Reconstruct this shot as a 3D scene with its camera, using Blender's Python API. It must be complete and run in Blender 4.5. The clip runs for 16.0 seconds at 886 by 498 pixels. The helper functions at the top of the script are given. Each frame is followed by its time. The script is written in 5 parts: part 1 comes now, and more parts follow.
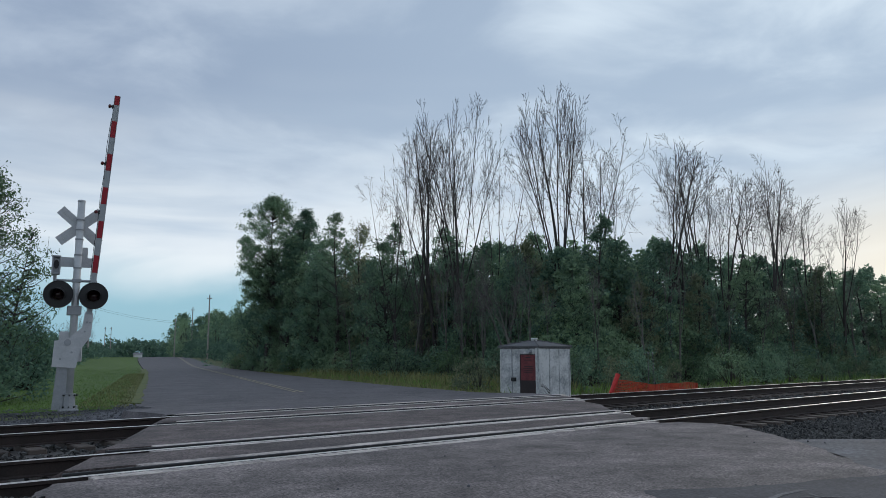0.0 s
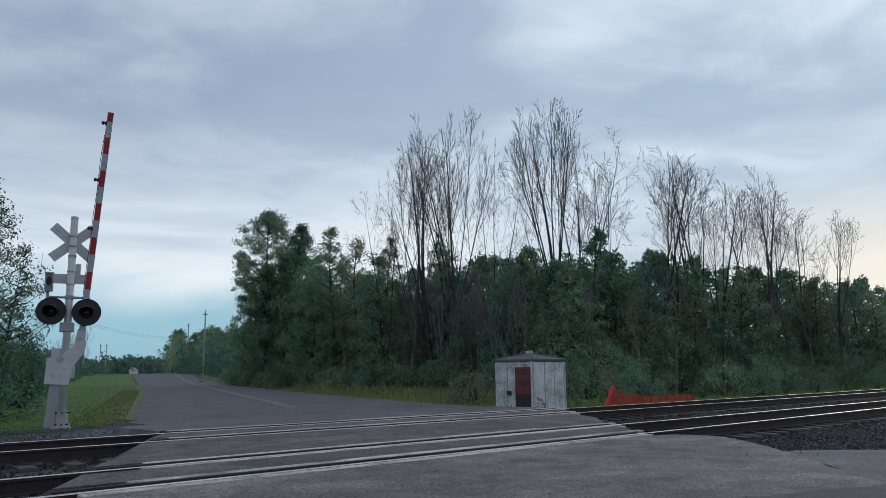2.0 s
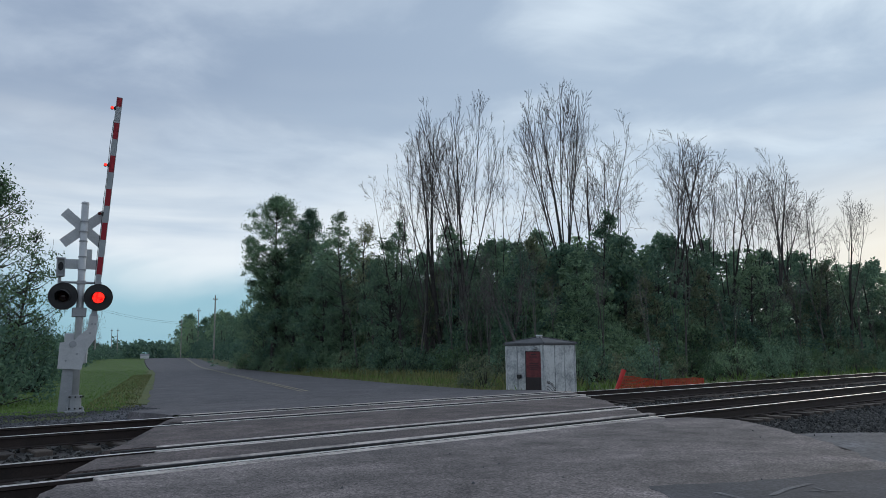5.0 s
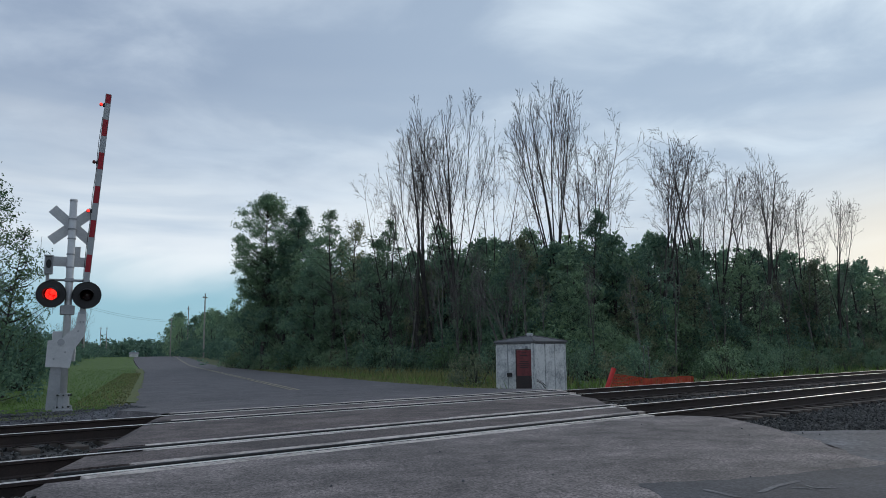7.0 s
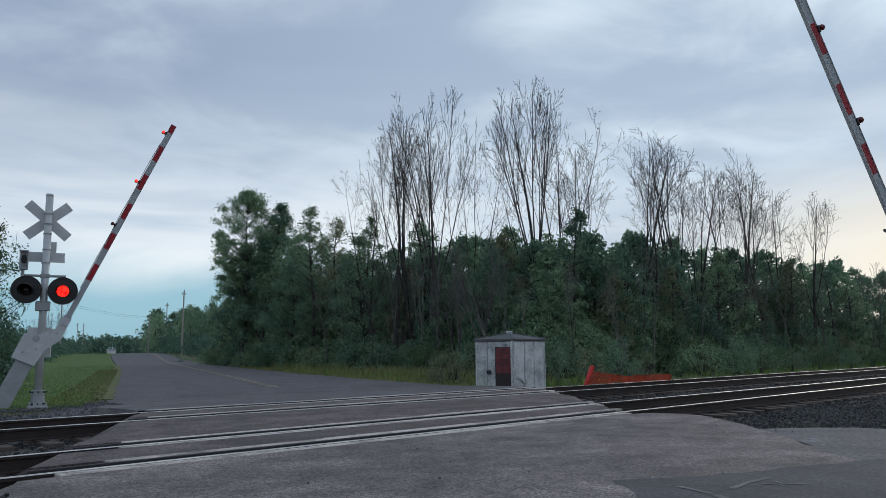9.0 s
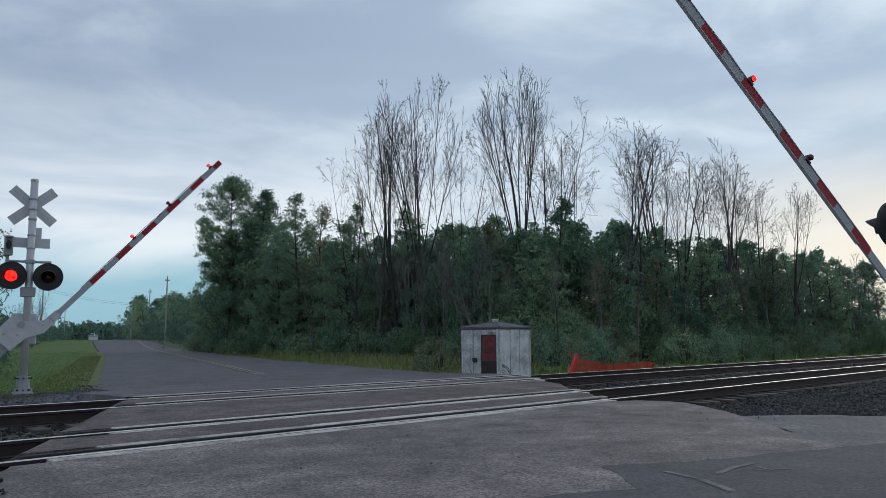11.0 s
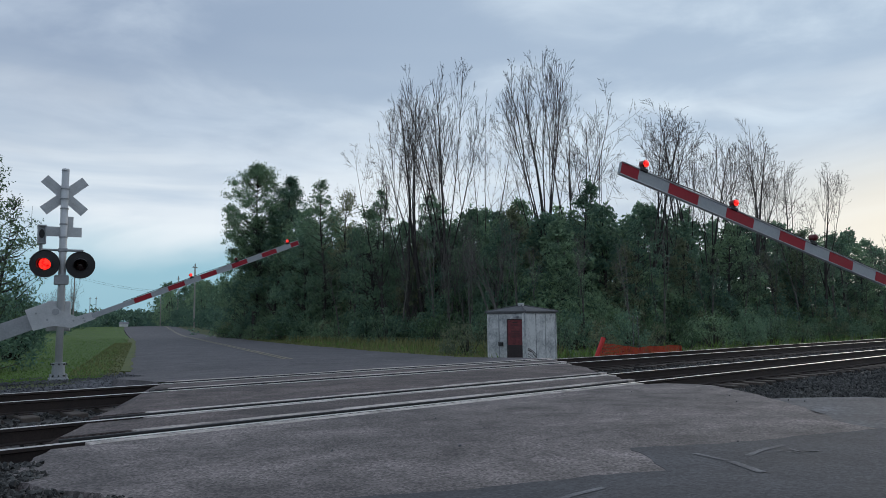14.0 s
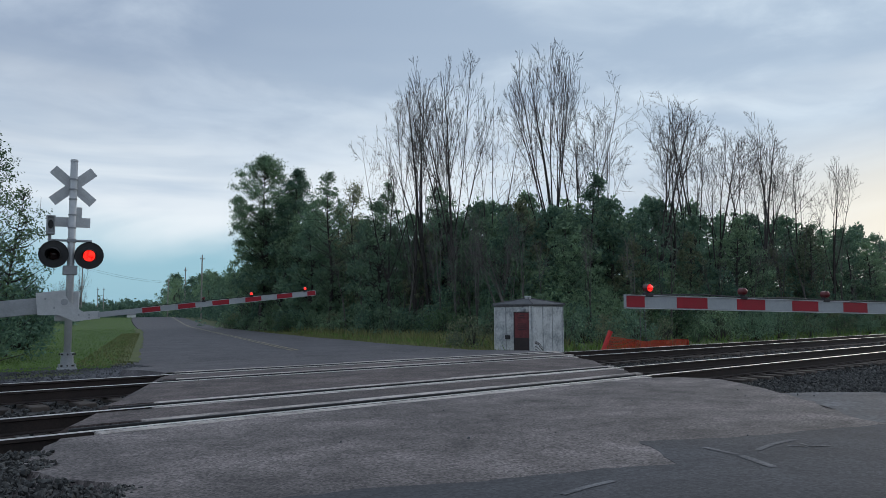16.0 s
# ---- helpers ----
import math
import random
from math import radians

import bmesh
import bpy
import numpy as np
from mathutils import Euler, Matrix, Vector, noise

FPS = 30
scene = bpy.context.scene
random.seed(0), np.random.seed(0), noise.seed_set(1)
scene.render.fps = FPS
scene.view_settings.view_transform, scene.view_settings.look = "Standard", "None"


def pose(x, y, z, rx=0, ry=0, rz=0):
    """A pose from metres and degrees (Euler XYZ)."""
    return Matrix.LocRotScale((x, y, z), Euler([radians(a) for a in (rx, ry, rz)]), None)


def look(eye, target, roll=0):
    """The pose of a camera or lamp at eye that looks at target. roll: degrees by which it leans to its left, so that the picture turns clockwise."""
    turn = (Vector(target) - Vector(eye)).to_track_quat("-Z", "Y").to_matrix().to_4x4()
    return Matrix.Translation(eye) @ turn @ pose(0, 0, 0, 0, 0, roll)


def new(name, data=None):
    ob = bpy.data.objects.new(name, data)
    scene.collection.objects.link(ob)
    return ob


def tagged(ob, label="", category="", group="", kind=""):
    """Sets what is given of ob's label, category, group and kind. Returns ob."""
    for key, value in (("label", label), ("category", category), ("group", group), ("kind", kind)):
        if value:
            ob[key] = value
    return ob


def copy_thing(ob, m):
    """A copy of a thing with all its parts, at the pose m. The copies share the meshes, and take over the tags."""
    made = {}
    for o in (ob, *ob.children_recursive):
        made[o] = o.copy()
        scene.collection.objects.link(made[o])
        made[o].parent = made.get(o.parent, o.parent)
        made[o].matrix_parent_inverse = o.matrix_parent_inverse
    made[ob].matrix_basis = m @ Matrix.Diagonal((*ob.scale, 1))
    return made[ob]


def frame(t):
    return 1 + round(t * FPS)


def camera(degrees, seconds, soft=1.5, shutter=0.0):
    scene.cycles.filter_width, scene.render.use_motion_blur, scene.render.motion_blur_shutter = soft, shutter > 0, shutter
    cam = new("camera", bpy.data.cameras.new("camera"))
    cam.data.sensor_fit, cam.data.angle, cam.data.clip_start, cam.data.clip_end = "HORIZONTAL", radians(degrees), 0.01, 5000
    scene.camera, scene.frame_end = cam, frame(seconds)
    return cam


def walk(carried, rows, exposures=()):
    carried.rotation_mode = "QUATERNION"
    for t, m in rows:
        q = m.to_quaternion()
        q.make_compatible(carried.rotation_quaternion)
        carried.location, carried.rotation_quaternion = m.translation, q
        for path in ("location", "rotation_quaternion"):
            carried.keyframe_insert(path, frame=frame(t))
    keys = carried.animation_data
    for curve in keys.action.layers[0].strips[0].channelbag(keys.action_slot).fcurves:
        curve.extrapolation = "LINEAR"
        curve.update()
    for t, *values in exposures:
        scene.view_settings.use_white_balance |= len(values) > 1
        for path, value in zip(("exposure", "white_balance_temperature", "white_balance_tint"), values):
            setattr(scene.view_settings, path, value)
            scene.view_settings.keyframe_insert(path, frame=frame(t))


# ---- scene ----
cam = camera(60.4, 16.0, soft=0.85)
PATH = [  # seconds, x, y, z, pitch, roll, yaw
    (0, 0.083, -0.001, 1.044, 8.06, 0.06, -41.53),
    (0.5, 0.113, -0.012, 1.058, 8.30, 0.13, -41.42),
    (1, 0.112, -0.001, 1.047, 8.92, 0.05, -41.56),
    (1.5, 0.113, -0.008, 1.035, 9.19, 0.23, -41.66),
    (2, 0.119, -0.057, 1.040, 9.10, 0.52, -41.74),
    (2.5, 0.118, -0.015, 1.043, 8.80, 0.61, -41.66),
    (3, 0.128, -0.002, 1.044, 8.38, 0.71, -41.43),
    (3.5, 0.122, 0.007, 1.035, 8.08, 0.51, -41.15),
    (4, 0.114, -0.002, 1.038, 7.98, 0.58, -40.96),
    (6.5, 0.124, -0.000, 1.036, 7.80, 0.72, -41.56),
    (7, 0.129, 0.006, 1.030, 7.81, 0.64, -41.78),
    (7.5, 0.150, 0.007, 1.031, 7.78, 0.72, -42.05),
    (8, 0.137, -0.014, 1.030, 7.81, 0.65, -42.45),
    (8.5, 0.141, -0.020, 1.030, 7.84, 0.52, -42.80),
    (9, 0.130, -0.030, 1.032, 7.60, 0.48, -43.23),
    (11.5, 0.033, -0.028, 1.029, 6.41, 0.16, -44.45),
    (12, 0.033, -0.021, 1.020, 6.10, -0.02, -44.03),
    (12.5, 0.023, -0.012, 1.020, 5.74, 0.04, -43.52),
    (13, 0.027, -0.014, 1.022, 5.49, 0.32, -43.24),
    (13.5, 0.018, -0.034, 1.024, 5.47, 0.45, -42.90),
    (14, 0.006, -0.033, 1.024, 5.56, 0.64, -42.54),
    (14.5, 0.016, -0.024, 1.021, 5.47, 0.72, -42.35),
    (15, 0.022, -0.009, 1.022, 5.30, 0.65, -42.30),
    (15.5, 0.013, -0.005, 1.017, 5.23, 0.43, -42.26),
    (16, 0.000, 0.000, 1.020, 5.01, 0.31, -42.09),
]
walk(cam, [(t, pose(x, y, z, 90 + p, r, w)) for t, x, y, z, p, r, w in PATH], exposures=[(0, 0.16), (16, 0.16)])

# ---- world and sun ----
SUN_AZ, SUN_EL = radians(78), radians(14)   # azimuth from +y towards +x
world = bpy.data.worlds.new("world")
scene.world = world
world.use_nodes = True


def sky_world():
    nt = world.node_tree
    n, l = nt.nodes, nt.links
    n.clear()

    def node(kind, **kw):
        x = n.new(kind)
        for k, v in kw.items():
            if k == "operation":
                x.operation = v
            elif k == "blend_type":
                x.blend_type = v
            elif k == "data_type":
                x.data_type = v
        return x

    def math_node(op, a, b=None, c=None, clamp=False):
        x = node("ShaderNodeMath", operation=op)
        x.use_clamp = clamp
        for i, v in enumerate((a, b, c)):
            if v is None:
                continue
            if isinstance(v, (int, float)):
                x.inputs[i].default_value = v
            else:
                l.new(v, x.inputs[i])
        return x.outputs[0]

    def mix(fac, a, b):
        x = n.new("ShaderNodeMix")
        x.data_type = "RGBA"
        for sock, v in ((x.inputs[0], fac), (x.inputs[6], a), (x.inputs[7], b)):
            if isinstance(v, (int, float)):
                sock.default_value = v
            elif isinstance(v, tuple):
                sock.default_value = (*v, 1)
            else:
                l.new(v, sock)
        return x.outputs[2]

    def smooth(v, lo, hi):
        x = n.new("ShaderNodeMapRange")
        x.interpolation_type = "SMOOTHSTEP"
        l.new(v, x.inputs[0])
        x.inputs[1].default_value, x.inputs[2].default_value = lo, hi
        return x.outputs[0]

    def noise_of(vec, scale, detail=5, rough=0.55, distort=0.0):
        x = n.new("ShaderNodeTexNoise")
        l.new(vec, x.inputs["Vector"])
        x.inputs["Scale"].default_value = scale
        x.inputs["Detail"].default_value = detail
        x.inputs["Roughness"].default_value = rough
        x.inputs["Distortion"].default_value = distort
        return x.outputs[0]

    co = n.new("ShaderNodeTexCoord").outputs["Generated"]
    sep = n.new("ShaderNodeSeparateXYZ")
    l.new(co, sep.inputs[0])
    X, Y, Z = sep.outputs
    zc = math_node("MAXIMUM", Z, 0.0)
    # a flat sheet of cloud seen in perspective
    den = math_node("ADD", zc, 0.10)
    comb = n.new("ShaderNodeCombineXYZ")
    l.new(math_node("DIVIDE", X, den), comb.inputs[0])
    l.new(math_node("DIVIDE", Y, den), comb.inputs[1])
    sheet = comb.outputs[0]
    big = noise_of(sheet, 0.85, 3, 0.5, 0.3)
    mid = noise_of(sheet, 2.1, 6, 0.55, 0.4)
    cloud = math_node("ADD", math_node("MULTIPLY", big, 0.62), math_node("MULTIPLY", mid, 0.38))
    sheet_col = mix(smooth(cloud, 0.40, 0.62), (0.293, 0.378, 0.505), (0.512, 0.604, 0.712))
    lit = n.new("ShaderNodeMix")
    lit.data_type, lit.blend_type = "RGBA", "MULTIPLY"
    lit.inputs[0].default_value = 1.0
    l.new(sheet_col, lit.inputs[6])
    l.new(mix(smooth(X, 0.2, 0.95), (0.92, 0.92, 0.94), (1.28, 1.26, 1.2)), lit.inputs[7])
    sheet_col = lit.outputs[2]
    # brighter low sheets, seen edge on
    band = n.new("ShaderNodeCombineXYZ")
    l.new(math_node("MULTIPLY", X, 1.6), band.inputs[0])
    l.new(math_node("MULTIPLY", Y, 1.6), band.inputs[1])
    l.new(math_node("MULTIPLY", Z, 9.0), band.inputs[2])
    streak = noise_of(band.outputs[0], 1.1, 5, 0.5, 0.6)
    low_col = mix(smooth(streak, 0.36, 0.62), (0.455, 0.555, 0.670), (0.735, 0.80, 0.85))
    low = math_node("SUBTRACT", 1.0, smooth(math_node("ADD", Z, math_node("MULTIPLY", math_node("SUBTRACT", big, 0.5), 0.25)), 0.12, 0.33))
    col = mix(low, sheet_col, low_col)
    # azimuth: the warm side towards +x, the open blue strip towards +y
    east = smooth(math_node("DIVIDE", X, math_node("ADD", math_node("ABSOLUTE", Y), 0.35)), 0.75, 1.6)
    ragged = math_node("ADD", Z, math_node("MULTIPLY", math_node("SUBTRACT", streak, 0.5), 0.13))
    gap = math_node("MULTIPLY", math_node("SUBTRACT", 1.0, smooth(ragged, 0.068, 0.150)), math_node("MULTIPLY", math_node("SUBTRACT", 1.0, smooth(X, 0.45, 0.70)), smooth(Y, 0.0, 0.4)))
    sky = n.new("ShaderNodeTexSky")
    sky.sky_type = "NISHITA"
    sky.sun_disc = False
    sky.sun_elevation, sky.sun_rotation = SUN_EL, SUN_AZ
    tint = n.new("ShaderNodeMix")
    tint.data_type, tint.blend_type = "RGBA", "MULTIPLY"
    tint.inputs[0].default_value = 1.0
    l.new(sky.outputs[0], tint.inputs[6])
    tint.inputs[7].default_value = (0.012, 0.012, 0.012, 1)
    blue = n.new("ShaderNodeMix")
    blue.data_type, blue.blend_type = "RGBA", "ADD"
    blue.inputs[0].default_value = 1.0
    l.new(tint.outputs[2], blue.inputs[6])
    blue.inputs[7].default_value = (0.185, 0.40, 0.52, 1)
    col = mix(math_node("MULTIPLY", gap, 0.9), col, blue.outputs[2])
    warm = math_node("MULTIPLY", math_node("SUBTRACT", 1.0, smooth(ragged, 0.10, 0.23)), east)
    col = mix(math_node("MULTIPLY", warm, 0.85), col, (0.88, 0.81, 0.67))
    bg = n.new("ShaderNodeBackground")
    l.new(col, bg.inputs[0])
    bg.inputs[1].default_value = 1.0
    out = n.new("ShaderNodeOutputWorld")
    l.new(bg.outputs[0], out.inputs[0])


sky_world()
sun = new("sun", bpy.data.lights.new("sun", "SUN"))
sun.data.energy, sun.data.angle, sun.data.color = 0.5, radians(25), (1.0, 0.9, 0.78)
sun_way = Vector((math.sin(SUN_AZ) * math.cos(SUN_EL), math.cos(SUN_AZ) * math.cos(SUN_EL), math.sin(SUN_EL)))
sun.matrix_world = look(sun_way * 100, (0, 0, 0))

# ---- materials ----


def mat(name, dark, light, scale=3.0, fine=60.0, rough=0.8, metal=0.0, bump=0.3, spread=(0.35, 0.65), depth=0.01, vary=0.0, island=0.0, glow=0.0):
    """Two scales of colour variation and a fine relief, in metres; vary: by object, island: by piece."""
    m = bpy.data.materials.new(name)
    m.use_nodes = True
    nt = m.node_tree
    n, l = nt.nodes, nt.links
    b = n["Principled BSDF"]
    co = n.new("ShaderNodeTexCoord").outputs["Object"]

    def tex(s, detail, rgh):
        x = n.new("ShaderNodeTexNoise")
        x.inputs["Scale"].default_value, x.inputs["Detail"].default_value, x.inputs["Roughness"].default_value = s, detail, rgh
        l.new(co, x.inputs["Vector"])
        return x.outputs[0]

    def math_node(op, a, c):
        x = n.new("ShaderNodeMath")
        x.operation = op
        for i, v in enumerate((a, c)):
            if isinstance(v, (int, float)):
                x.inputs[i].default_value = v
            else:
                l.new(v, x.inputs[i])
        return x.outputs[0]

    a, f = tex(scale, 4, 0.6), tex(fine, 3, 0.6)
    v = math_node("ADD", math_node("MULTIPLY", a, 0.6), math_node("MULTIPLY", f, 0.4))
    if vary:
        r = n.new("ShaderNodeObjectInfo").outputs["Random"]
        v = math_node("ADD", v, math_node("MULTIPLY", math_node("SUBTRACT", r, 0.5), vary))
    if island:
        r = n.new("ShaderNodeNewGeometry").outputs["Random Per Island"]
        v = math_node("ADD", v, math_node("MULTIPLY", math_node("SUBTRACT", r, 0.5), island))
    ramp = n.new("ShaderNodeValToRGB")
    ramp.color_ramp.elements[0].position, ramp.color_ramp.elements[1].position = spread
    ramp.color_ramp.elements[0].color, ramp.color_ramp.elements[1].color = (*dark, 1), (*light, 1)
    l.new(v, ramp.inputs[0])
    l.new(ramp.outputs[0], b.inputs["Base Color"])
    rr = math_node("ADD", math_node("MULTIPLY", math_node("SUBTRACT", a, 0.5), 0.3), rough)
    l.new(rr, b.inputs["Roughness"])
    b.inputs["Metallic"].default_value = metal
    if bump:
        bp = n.new("ShaderNodeBump")
        bp.inputs["Strength"].default_value, bp.inputs["Distance"].default_value = bump, depth
        l.new(v, bp.inputs["Height"])
        l.new(bp.outputs[0], b.inputs["Normal"])
    if glow:
        l.new(ramp.outputs[0], b.inputs["Emission Color"])
        b.inputs["Emission Strength"].default_value = glow
    return m


def asphalt_mat(name, dark, light, stain=0.45, speck=75.0, rough=0.85, spark=0.34):
    """Aggregate speckle over blotches and broad worn tracks."""
    m = mat(name, dark, light, 0.45, speck, rough, 0, 0.75, (0.40, 0.60), 0.012)
    nt = m.node_tree
    n, l = nt.nodes, nt.links
    b = n["Principled BSDF"]
    co = n.new("ShaderNodeTexCoord").outputs["Object"]
    mp = n.new("ShaderNodeMapping")
    mp.inputs["Rotation"].default_value = (0, 0, 0.2)
    mp.inputs["Scale"].default_value = (0.9, 1.1, 1)
    l.new(co, mp.inputs[0])
    t = n.new("ShaderNodeTexNoise")
    t.inputs["Scale"].default_value, t.inputs["Detail"].default_value, t.inputs["Roughness"].default_value, t.inputs["Distortion"].default_value = 1.5, 7, 0.65, 0.5
    l.new(mp.outputs[0], t.inputs["Vector"])
    r = n.new("ShaderNodeMapRange")
    r.inputs[1].default_value, r.inputs[2].default_value, r.inputs[3].default_value, r.inputs[4].default_value = 0.32, 0.68, 1 - stain, 1 + stain
    l.new(t.outputs[0], r.inputs[0])
    v = n.new("ShaderNodeTexVoronoi")
    v.inputs["Scale"].default_value = speck * 1.1
    l.new(co, v.inputs["Vector"])
    s = n.new("ShaderNodeSeparateColor")
    l.new(v.outputs["Color"], s.inputs[0])
    r2 = n.new("ShaderNodeMapRange")
    r2.inputs[3].default_value, r2.inputs[4].default_value = 1 - spark, 1 + spark
    l.new(s.outputs[0], r2.inputs[0])
    k = n.new("ShaderNodeMath")
    k.operation = "MULTIPLY"
    l.new(r.outputs[0], k.inputs[0])
    l.new(r2.outputs[0], k.inputs[1])
    mx = n.new("ShaderNodeVectorMath")
    mx.operation = "SCALE"
    l.new(n["Color Ramp"].outputs[0], mx.inputs[0])
    l.new(k.outputs[0], mx.inputs["Scale"])
    l.new(mx.outputs[0], b.inputs["Base Color"])
    return m


def leaf_mat(name, dark, light):
    m = mat(name, dark, light, 0.35, 9.0, 0.62, 0, 0, (0.22, 0.78), vary=0.45, island=0.55)
    nt = m.node_tree
    b = nt.nodes["Principled BSDF"]
    b.inputs["Specular IOR Level"].default_value = 0.25
    tr = nt.nodes.new("ShaderNodeBsdfTranslucent")
    nt.links.new(nt.nodes["Color Ramp"].outputs[0], tr.inputs[0])
    mx = nt.nodes.new("ShaderNodeMixShader")
    mx.inputs[0].default_value = 0.45
    nt.links.new(b.outputs[0], mx.inputs[1])
    nt.links.new(tr.outputs[0], mx.inputs[2])
    nt.links.new(mx.outputs[0], nt.nodes["Material Output"].inputs[0])
    return m


ASPHALT = asphalt_mat("asphalt", (0.090, 0.075, 0.073), (0.200, 0.169, 0.162), 0.46, 52, spark=0.55)
ASPHALT_DARK = asphalt_mat("asphalt_dark", (0.043, 0.043, 0.049), (0.073, 0.072, 0.080), 0.25, 40)
ASPHALT_OLD = asphalt_mat("asphalt_crossing", (0.064, 0.049, 0.047), (0.132, 0.103, 0.098), 0.55, 46, spark=0.5)
ROAD = asphalt_mat("road", (0.080, 0.073, 0.078), (0.126, 0.114, 0.118), 0.28, 24)
SEAL = mat("seal", (0.17, 0.142, 0.128), (0.60, 0.525, 0.48), 2.2, 20, 0.75, 0, 0.7, (0.36, 0.58), 0.012, vary=0.12)
GRAVEL = asphalt_mat("gravel", (0.058, 0.060, 0.068), (0.135, 0.135, 0.145), 0.30, 24)
STONE = mat("ballast", (0.015, 0.015, 0.015), (0.105, 0.103, 0.098), 0.7, 30, 0.9, 0, 0.4, (0.25, 0.85), 0.01, island=0.7)
BED = mat("bed", (0.025, 0.023, 0.022), (0.10, 0.09, 0.085), 1.5, 30, 0.95, 0, 0.9, (0.34, 0.64), 0.03)
TIE = mat("tie", (0.034, 0.027, 0.024), (0.100, 0.080, 0.068), 2.5, 40, 0.9, 0, 0.7, (0.3, 0.7), 0.01, vary=0.4)
RUST = mat("rust", (0.018, 0.013, 0.012), (0.048, 0.034, 0.030), 3, 60, 0.85, 0.2, 0.4, (0.35, 0.65), 0.004)
RAILTOP = mat("rail_head", (0.60, 0.545, 0.50), (0.80, 0.74, 0.68), 1.5, 40, 0.36, 1.0, 0.1, (0.35, 0.65), 0.002)
SOIL = mat("soil_grass", (0.045, 0.06, 0.022), (0.13, 0.145, 0.055), 0.3, 8, 0.95, 0, 0.8, (0.32, 0.68), 0.05)
LAWN = mat("lawn", (0.050, 0.098, 0.016), (0.105, 0.165, 0.032), 0.25, 14, 0.95, 0, 0.8, (0.32, 0.68), 0.05)
GRASS = mat("grass", (0.085, 0.165, 0.030), (0.18, 0.28, 0.065), 0.3, 6, 0.8, 0, 0, (0.25, 0.75), island=0.5)
DRY = mat("dry_grass", (0.10, 0.125, 0.042), (0.25, 0.245, 0.10), 0.4, 6, 0.85, 0, 0, (0.25, 0.75), island=0.6)
DRY_SOIL = mat("dry_turf", (0.075, 0.102, 0.030), (0.165, 0.172, 0.060), 0.9, 14, 0.95, 0, 0.8, (0.36, 0.64), 0.05)
GALV = mat("galvanised", (0.36, 0.37, 0.385), (0.56, 0.57, 0.58), 4, 50, 0.55, 0.25, 0.15, (0.3, 0.7), 0.003)
ALU = mat("aluminium", (0.40, 0.41, 0.425), (0.54, 0.55, 0.56), 6, 60, 0.5, 0.2, 0.1, (0.3, 0.7), 0.003)
STEELGREY = mat("grey_steel", (0.22, 0.235, 0.25), (0.36, 0.37, 0.385), 3, 40, 0.55, 0.3, 0.2, (0.3, 0.7), 0.003)
BLACK = mat("black_paint", (0.010, 0.010, 0.011), (0.022, 0.022, 0.024), 5, 60, 0.6, 0, 0.1, (0.3, 0.7), 0.002)
RED = mat("red_sheeting", (0.23, 0.003, 0.011), (0.34, 0.006, 0.020), 5, 60, 0.65, 0, 0.1, (0.3, 0.7), 0.002)
WHITE = mat("white_sheeting", (0.26, 0.28, 0.30), (0.36, 0.38, 0.395), 5, 60, 0.55, 0, 0.1, (0.3, 0.7), 0.002)
LENS_OFF = mat("lens_dark", (0.012, 0.006, 0.006), (0.035, 0.012, 0.012), 8, 60, 0.25, 0, 0)
LENS_RED = mat("lens_red_dark", (0.07, 0.006, 0.008), (0.15, 0.012, 0.014), 8, 60, 0.3, 0, 0)
LENS_ON = mat("lens_lit", (0.30, 0.001, 0.002), (1.0, 0.028, 0.018), 12, 50, 0.3, 0, 0, (0.40, 0.56), glow=1.8)
SHED = mat("shed_paint", (0.25, 0.265, 0.275), (0.58, 0.59, 0.585), 2.3, 14, 0.7, 0, 0.4, (0.38, 0.58), 0.008, vary=0.10)
SHED_ROOF = mat("shed_roof", (0.06, 0.06, 0.065), (0.13, 0.13, 0.135), 3, 40, 0.8, 0, 0.4, (0.3, 0.7), 0.006)
DOOR_RED = mat("door_red", (0.075, 0.012, 0.016), (0.185, 0.038, 0.042), 5, 22, 0.7, 0, 0.4, (0.34, 0.62), 0.006)
DOOR_DARK = mat("door_dark", (0.015, 0.010, 0.011), (0.04, 0.025, 0.026), 4, 30, 0.7, 0, 0.3)
ORANGE = mat("orange_plastic", (0.50, 0.050, 0.026), (0.75, 0.11, 0.05), 4, 30, 0.5, 0, 0.1)
ORANGE_RED = mat("red_orange_plastic", (0.55, 0.03, 0.03), (0.78, 0.06, 0.05), 4, 30, 0.5, 0, 0.1)
BARK = mat("bark", (0.026, 0.023, 0.022), (0.070, 0.062, 0.058), 2.5, 40, 0.9, 0, 0.6, (0.3, 0.7), 0.01, vary=0.3)
BARK_PALE = mat("pale_bark", (0.075, 0.07, 0.064), (0.17, 0.16, 0.148), 2.5, 40, 0.9, 0, 0.6, (0.3, 0.7), 0.01, vary=0.3)
POLE = mat("pole_wood", (0.22, 0.205, 0.185), (0.38, 0.36, 0.33), 2, 30, 0.9, 0, 0.4)
YELLOW = mat("yellow_line", (0.13, 0.125, 0.12), (0.38, 0.31, 0.20), 1.6, 30, 0.8, 0, 0.2, (0.38, 0.6), 0.004)
PAINT = mat("white_mark", (0.08, 0.08, 0.088), (0.26, 0.255, 0.26), 2.0, 40, 0.8, 0, 0.2, (0.42, 0.62), 0.004)
LEAF_A = leaf_mat("leaf_green", (0.116, 0.186, 0.125), (0.273, 0.400, 0.232))
LEAF_B = leaf_mat("leaf_dark", (0.088, 0.160, 0.122), (0.215, 0.338, 0.214))
